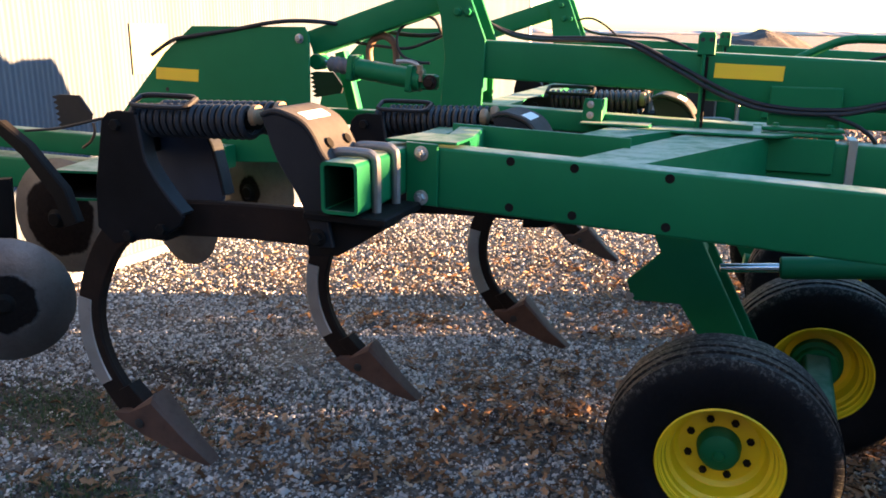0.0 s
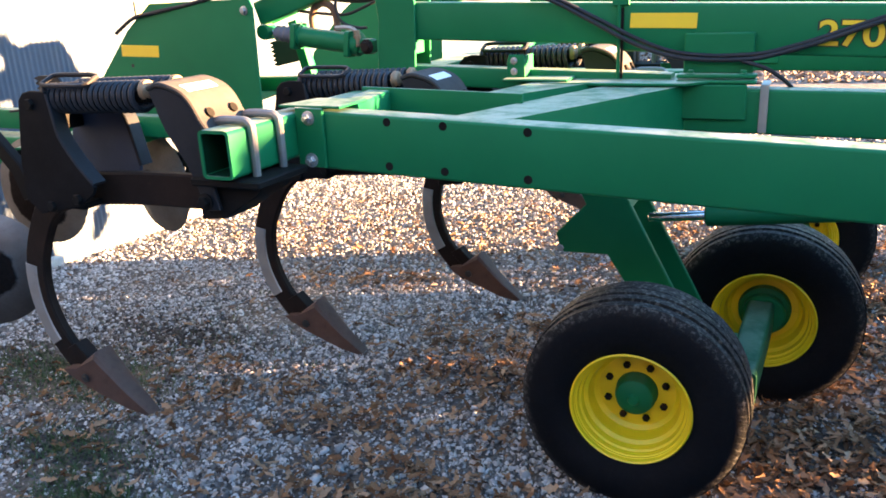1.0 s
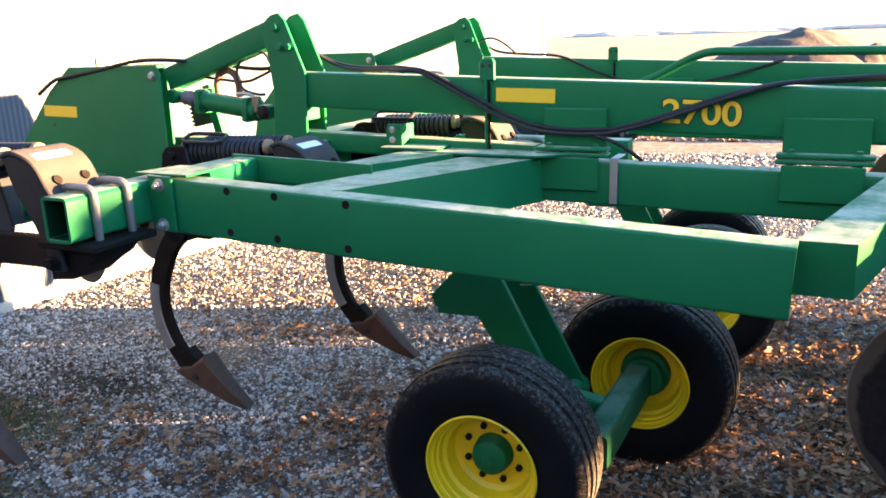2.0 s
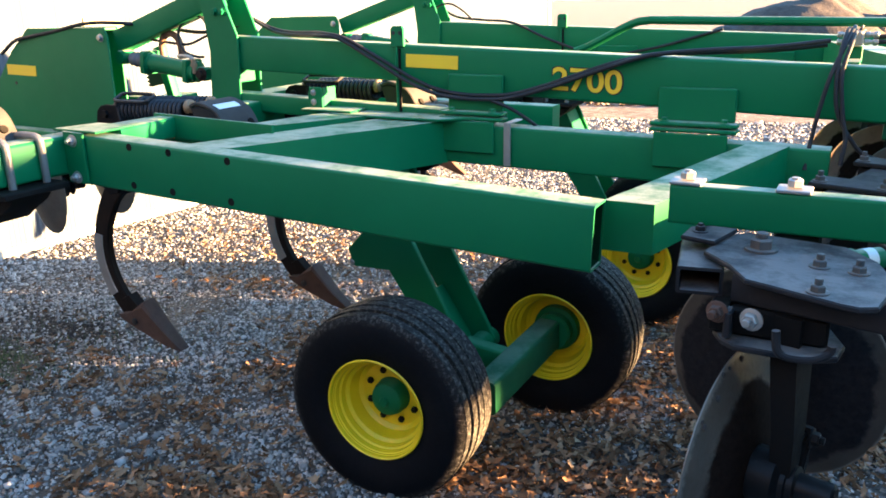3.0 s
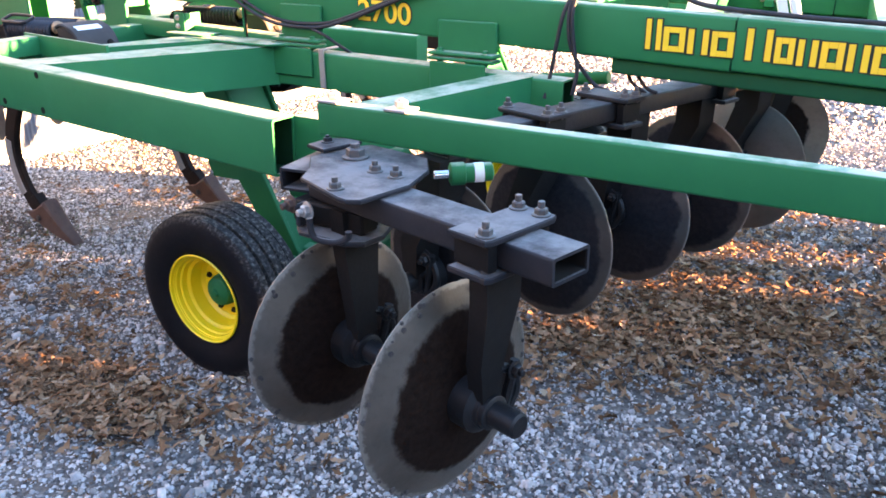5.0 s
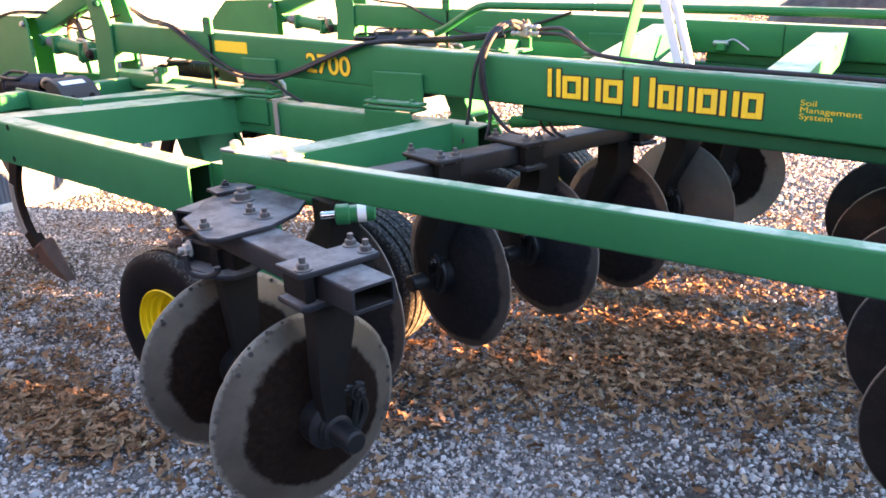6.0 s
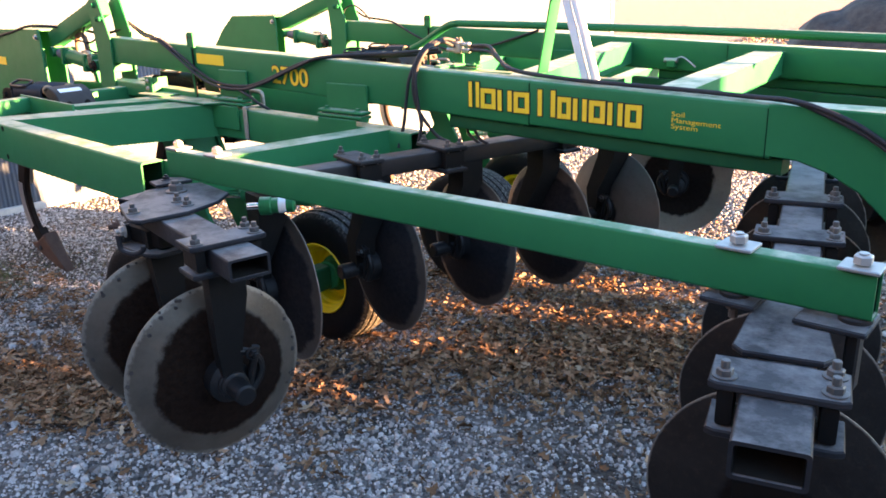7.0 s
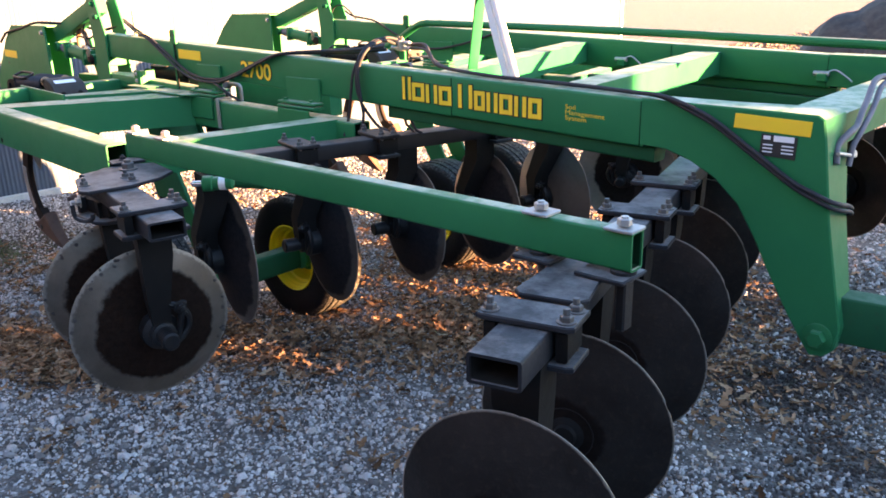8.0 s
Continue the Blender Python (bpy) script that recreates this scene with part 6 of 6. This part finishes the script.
def chips(n, x0, x1, y0, y1, lo, hi, keep=None):
    X, Y = rng.uniform(x0, x1, n), rng.uniform(y0, y1, n)
    if keep is not None:
        k = keep(X, Y)
        X, Y = X[k], Y[k]
        n = len(X)
    size = rng.uniform(lo, hi, n) / 2
    v = CUBE[None] * (0.72 + 0.5 * rng.random((n, 8, 3)))
    v[:, 4:, :2] *= rng.uniform(0.45, 0.95, (n, 1, 1))
    v[..., 2] *= rng.uniform(0.45, 1.0, (n, 1))
    v *= (size[:, None] * rng.uniform(0.45, 1.5, (n, 3)))[:, None, :]
    a, b = rng.uniform(0, 6.283, n), rng.normal(0, 0.45, n)
    ca, sa, cb, sb = np.cos(a)[:, None], np.sin(a)[:, None], np.cos(b)[:, None], np.sin(b)[:, None]
    y2, z2 = v[..., 1] * cb - v[..., 2] * sb, v[..., 1] * sb + v[..., 2] * cb
    w = np.stack([v[..., 0] * ca - y2 * sa, v[..., 0] * sa + y2 * ca, z2], -1)
    base = np.stack([X, Y, height_at(X, Y) + size * rng.uniform(0.0, 0.7, n)], -1)
    w += base[:, None]
    f = CUBE_F[None] + 8 * np.arange(n)[:, None, None]
    return w.reshape(-1, 3), f.reshape(-1, 4)


MUD = [(4.0, 3.3, 0.5, 0.35, 0.75), (3.7, 3.75, 0.5, 0.3, 0.85), (4.4, 2.6, 0.35, 0.25, 0.6), (2.6, 3.0, 0.4, 0.2, 0.5), (-0.4, 2.3, 0.4, 0.1, 0.6), (-2.85, 2.72, 0.7, 0.32, 0.96), (-2.1, 2.12, 0.42, 0.2, 0.96), (-2.6, 3.25, 0.7, 0.22, 0.8), (-1.75, 1.87, 0.3, 0.12, 0.9), (3.15, 4.2, 0.4, 0.35, 0.97), (3.5, 4.6, 0.4, 0.35, 0.97), (3.0, 5.2, 0.7, 0.5, 0.6), (0.1, 2.1, 0.4, 0.15, 0.7), (0.8, 3.05, 0.55, 0.35, 0.85), (1.7, 3.9, 0.6, 0.4, 0.5), (-1.2, 2.6, 0.25, 0.12, 0.6), (-0.7, 3.3, 0.4, 0.15, 0.7)]


def bare(X, Y):
    """Thin places where the earth shows between the chips."""
    k = np.sin(X * 2.1 + 0.7) * np.sin(Y * 2.7 + X) + 0.6 * np.sin(X * 5.3 - Y * 3.1)
    thin = np.clip(0.36 * k - 0.05, 0, 0.62)
    for cx, cy, rx, ry, a in MUD:
        thin = np.maximum(thin, a * np.exp(-((X - cx) / rx) ** 2 - ((Y - cy) / ry) ** 2))
    return rng.random(len(X)) > thin


near_v, near_f = chips(134000, -3.6, 4.9, 1.1, 4.4, 0.007, 0.0185, bare)
far_v, far_f = chips(82000, -4.6, 6.5, 4.4, 9.0, 0.0095, 0.0215, bare)
side_v, side_f = chips(8000, -4.75, -3.6, 1.1, 4.4, 0.011, 0.025, bare)
rear_v, rear_f = chips(16000, -4.2, 8.0, 9.0, 13.0, 0.02, 0.04)
skirt_v, skirt_f = chips(13000, -4.9, 8.5, -2.2, 6.0, 0.010, 0.022, lambda X, Y: ((Y < 1.1) | (X > 4.9)) & (rng.random(len(X)) < np.clip(1.1 - 0.12 * np.abs(Y - 1.1) - 0.15 * np.maximum(0, X - 4.9), 0, 1)))
beds = [(near_v, near_f), (far_v, far_f), (side_v, side_f), (rear_v, rear_f), (skirt_v, skirt_f)]
starts = np.cumsum([0] + [len(v) for v, f in beds])
gv = new("gravel", raw_mesh("gravel", np.concatenate([v for v, f in beds]), np.concatenate([f + k for (v, f), k in zip(beds, starts)]), STONES))
tagged(gv, "loose grey and white limestone chips", "gravel", kind="stuff")

def crumbs():
    """Dark crumbs of earth in the thin places."""
    vs, fs, k = [], [], 0
    for cx, cy, rx, ry, a in MUD:
        m = int(9000 * rx * ry * a) + 60
        v, f = chips(m, 0, 1, 0, 1, 0.006, 0.02)
        v = v.reshape(m, 8, 3)
        old = v.mean(1)
        nx, ny = rng.normal(cx, rx * 0.6, m), rng.normal(cy, ry * 0.6, m)
        v += np.stack([nx - old[:, 0], ny - old[:, 1], height_at(nx, ny) - height_at(old[:, 0], old[:, 1])], -1)[:, None]
        vs.append(v.reshape(-1, 3))
        fs.append(f + k)
        k += 8 * m
    return np.concatenate(vs), np.concatenate(fs)


sc = new("soil_crumbs", raw_mesh("soil_crumbs", *crumbs(), EARTH))
tagged(sc, "dark crumbs of damp earth between the stones", "soil", kind="stuff")

HEAPS = [(-0.45, 2.18, 0.32, 0.11, 420), (0.35, 2.2, 0.25, 0.1, 160), (-0.12, 2.03, 0.26, 0.09, 620), (0.05, 2.2, 0.35, 0.10, 200), (0.7, 2.9, 0.35, 0.2, 700), (1.15, 3.25, 0.35, 0.22, 430), (1.5, 3.75, 0.38, 0.26, 1250), (2.05, 4.15, 0.42, 0.26, 1150), (1.4, 4.6, 0.6, 0.4, 1500), (-1.1, 2.72, 0.2, 0.06, 90), (-0.65, 2.45, 0.16, 0.06, 70), (3.3, 4.7, 0.4, 0.4, 90), (3.9, 3.6, 0.3, 0.3, 60)]
HEAPS += [(2.7, 4.3, 0.5, 0.4, 800), (-0.6, 3.5, 0.3, 0.25, 350), (-0.85, 3.15, 0.3, 0.2, 180), (-1.6, 2.5, 0.4, 0.2, 120), (-2.3, 2.4, 0.4, 0.3, 160), (1.2, 5.4, 1.2, 0.7, 2200), (-0.6, 5.4, 1.2, 0.8, 300), (-2.5, 5.0, 1.0, 0.8, 200)]


def leaves():
    xs, ys, lift = [], [], []
    for k in range(46):
        n = int(rng.integers(8, 30))
        cx, cy = rng.uniform(-2.6, 3.2), rng.uniform(1.7, 4.6)
        xs.append(rng.normal(cx, 0.09, n))
        ys.append(rng.normal(cy, 0.05, n))
        lift.append(rng.uniform(0.012, 0.04, n))
    for cx, cy, sx, sy, n in HEAPS:
        xs.append(rng.normal(cx, sx, n))
        ys.append(rng.normal(cy, sy, n))
        lift.append(rng.uniform(0.014, 0.045, n))
    xs.append(rng.uniform(-3.5, 5, 500))
    ys.append(rng.uniform(1.2, 6, 500))
    lift.append(rng.uniform(0.012, 0.03, 500))
    xs.append(rng.uniform(-3.6, 5, 9000))
    ys.append(rng.uniform(1.2, 6.5, 9000))
    lift.append(rng.uniform(0.008, 0.016, 9000))
    X, Y, Z = np.concatenate(xs), np.concatenate(ys), np.concatenate(lift)
    n = len(X)
    t = np.array([[-1, 0], [-0.55, 0.42], [-0.2, 0.22], [0.15, 0.5], [0.45, 0.24], [1, 0], [0.45, -0.24], [0.15, -0.5], [-0.2, -0.22], [-0.55, -0.42], [-0.2, 0], [0.45, 0]], float)
    L = rng.uniform(0.02, 0.042, n)
    # crumbs of leaf between the stones
    L[-9000:] = rng.uniform(0.004, 0.015, 9000)
    v = np.zeros((n, 12, 3))
    v[..., 0] = t[None, :, 0] * L[:, None]
    v[..., 1] = t[None, :, 1] * L[:, None] * rng.uniform(0.5, 1.1, n)[:, None]
    curl, fold = rng.normal(0.1, 0.3, n)[:, None], rng.normal(0.2, 0.35, n)[:, None]
    v[..., 2] = (curl * t[None, :, 0] ** 2 * 0.8 + fold * np.abs(t[None, :, 1])) * L[:, None] + rng.normal(0, 0.002, (n, 12))
    a, b, c = rng.uniform(0, 6.283, n)[:, None], rng.normal(0, 0.26, n)[:, None], rng.normal(0, 0.26, n)[:, None]
    y2, z2 = v[..., 1] * np.cos(b) - v[..., 2] * np.sin(b), v[..., 1] * np.sin(b) + v[..., 2] * np.cos(b)
    x2, z3 = v[..., 0] * np.cos(c) - z2 * np.sin(c), v[..., 0] * np.sin(c) + z2 * np.cos(c)
    w = np.stack([x2 * np.cos(a) - y2 * np.sin(a), x2 * np.sin(a) + y2 * np.cos(a), z3], -1)
    w += np.stack([X, Y, height_at(X, Y) + Z], -1)[:, None]
    f = np.array([[0, 10, 1, 1], [1, 10, 2, 2], [2, 10, 11, 3], [3, 11, 4, 4], [4, 11, 5, 5], [5, 11, 6, 6], [6, 11, 7, 7], [7, 11, 10, 8], [8, 10, 9, 9], [9, 10, 0, 0]])
    tri = []
    for q in f:
        tri.append(q[:3])
        if len(set(q)) == 4:
            tri.append([q[0], q[2], q[3]])
    tri = np.array(tri)
    return w.reshape(-1, 3), (tri[None] + 12 * np.arange(n)[:, None, None]).reshape(-1, 3)


lf = new("fallen_leaves", raw_mesh("fallen_leaves", *leaves(), LEAF))
tagged(lf, "dry curled brown oak leaves drifted on gravel", "leaves", kind="stuff")


def grass():
    pts = [(rng.normal(-2.75, 0.35), rng.normal(2.66, 0.14)) for _ in range(2600)] + [(rng.normal(-1.75, 0.16), rng.normal(1.87, 0.07)) for _ in range(1100)] + [(rng.normal(-2.1, 0.22), rng.normal(2.12, 0.09)) for _ in range(900)] + [(rng.normal(-2.2, 0.5), rng.normal(3.3, 0.3)) for _ in range(350)]
    v, f = [], []
    for x, y in pts:
        h, a, w = rng.uniform(0.012, 0.045), rng.uniform(0, 6.283), 0.003
        dx, dy = rng.normal(0, 0.018, 2)
        z = float(height_at(np.array([x]), np.array([y]))[0]) + 0.004
        k = len(v)
        v += [(x - w * math.cos(a), y - w * math.sin(a), z), (x + w * math.cos(a), y + w * math.sin(a), z), (x + dx, y + dy, z + h)]
        f.append((k, k + 1, k + 2))
    return np.array(v), np.array(f)


gs = new("grass", raw_mesh("grass", *grass(), GRASS))
tagged(gs, "short green grass coming through the gravel", "grass", kind="stuff")

def stubble():
    n = 45000
    X, Y = rng.uniform(-6, 9, n), 14.5 + 34 * rng.random(n) ** 1.3
    h, w = rng.uniform(0.01, 0.07, n), rng.uniform(0.02, 0.09, n)
    a, lean = rng.uniform(0, 6.283, n), rng.normal(0, 0.06, (n, 2))
    z = height_at(X, Y)
    v = np.zeros((n, 3, 3))
    v[:, 0] = np.stack([X - w * np.cos(a), Y - w * np.sin(a), z], -1)
    v[:, 1] = np.stack([X + w * np.cos(a), Y + w * np.sin(a), z], -1)
    v[:, 2] = np.stack([X + lean[:, 0], Y + lean[:, 1], z + h], -1)
    return v.reshape(-1, 3), np.arange(3 * n).reshape(-1, 3)


sb2 = new("field_stubble", raw_mesh("field_stubble", *stubble(), STRAW))
tagged(sb2, "pale cut straw standing in the brown field", "stubble", kind="stuff")

# a few hundred of the chips nearest the walk lie loose, one by one
STONE_ME = []
for k in range(8):
    w, f = chips(1, 0, 0, 0, 0, 0.028, 0.034)
    w -= w.mean(0)
    STONE_ME.append(raw_mesh("stone", w, f, STONE))
for k in range(260):
    x, y = rng.uniform(-1.5, 4.2), rng.uniform(1.5, 2.6)
    ob = new("stone", STONE_ME[k % 8])
    ob.matrix_basis = pose(x, y, float(height_at(np.array([x]), np.array([y]))[0]) + 0.012, 0, 0, rng.uniform(0, 360))
    ob.parent = ground
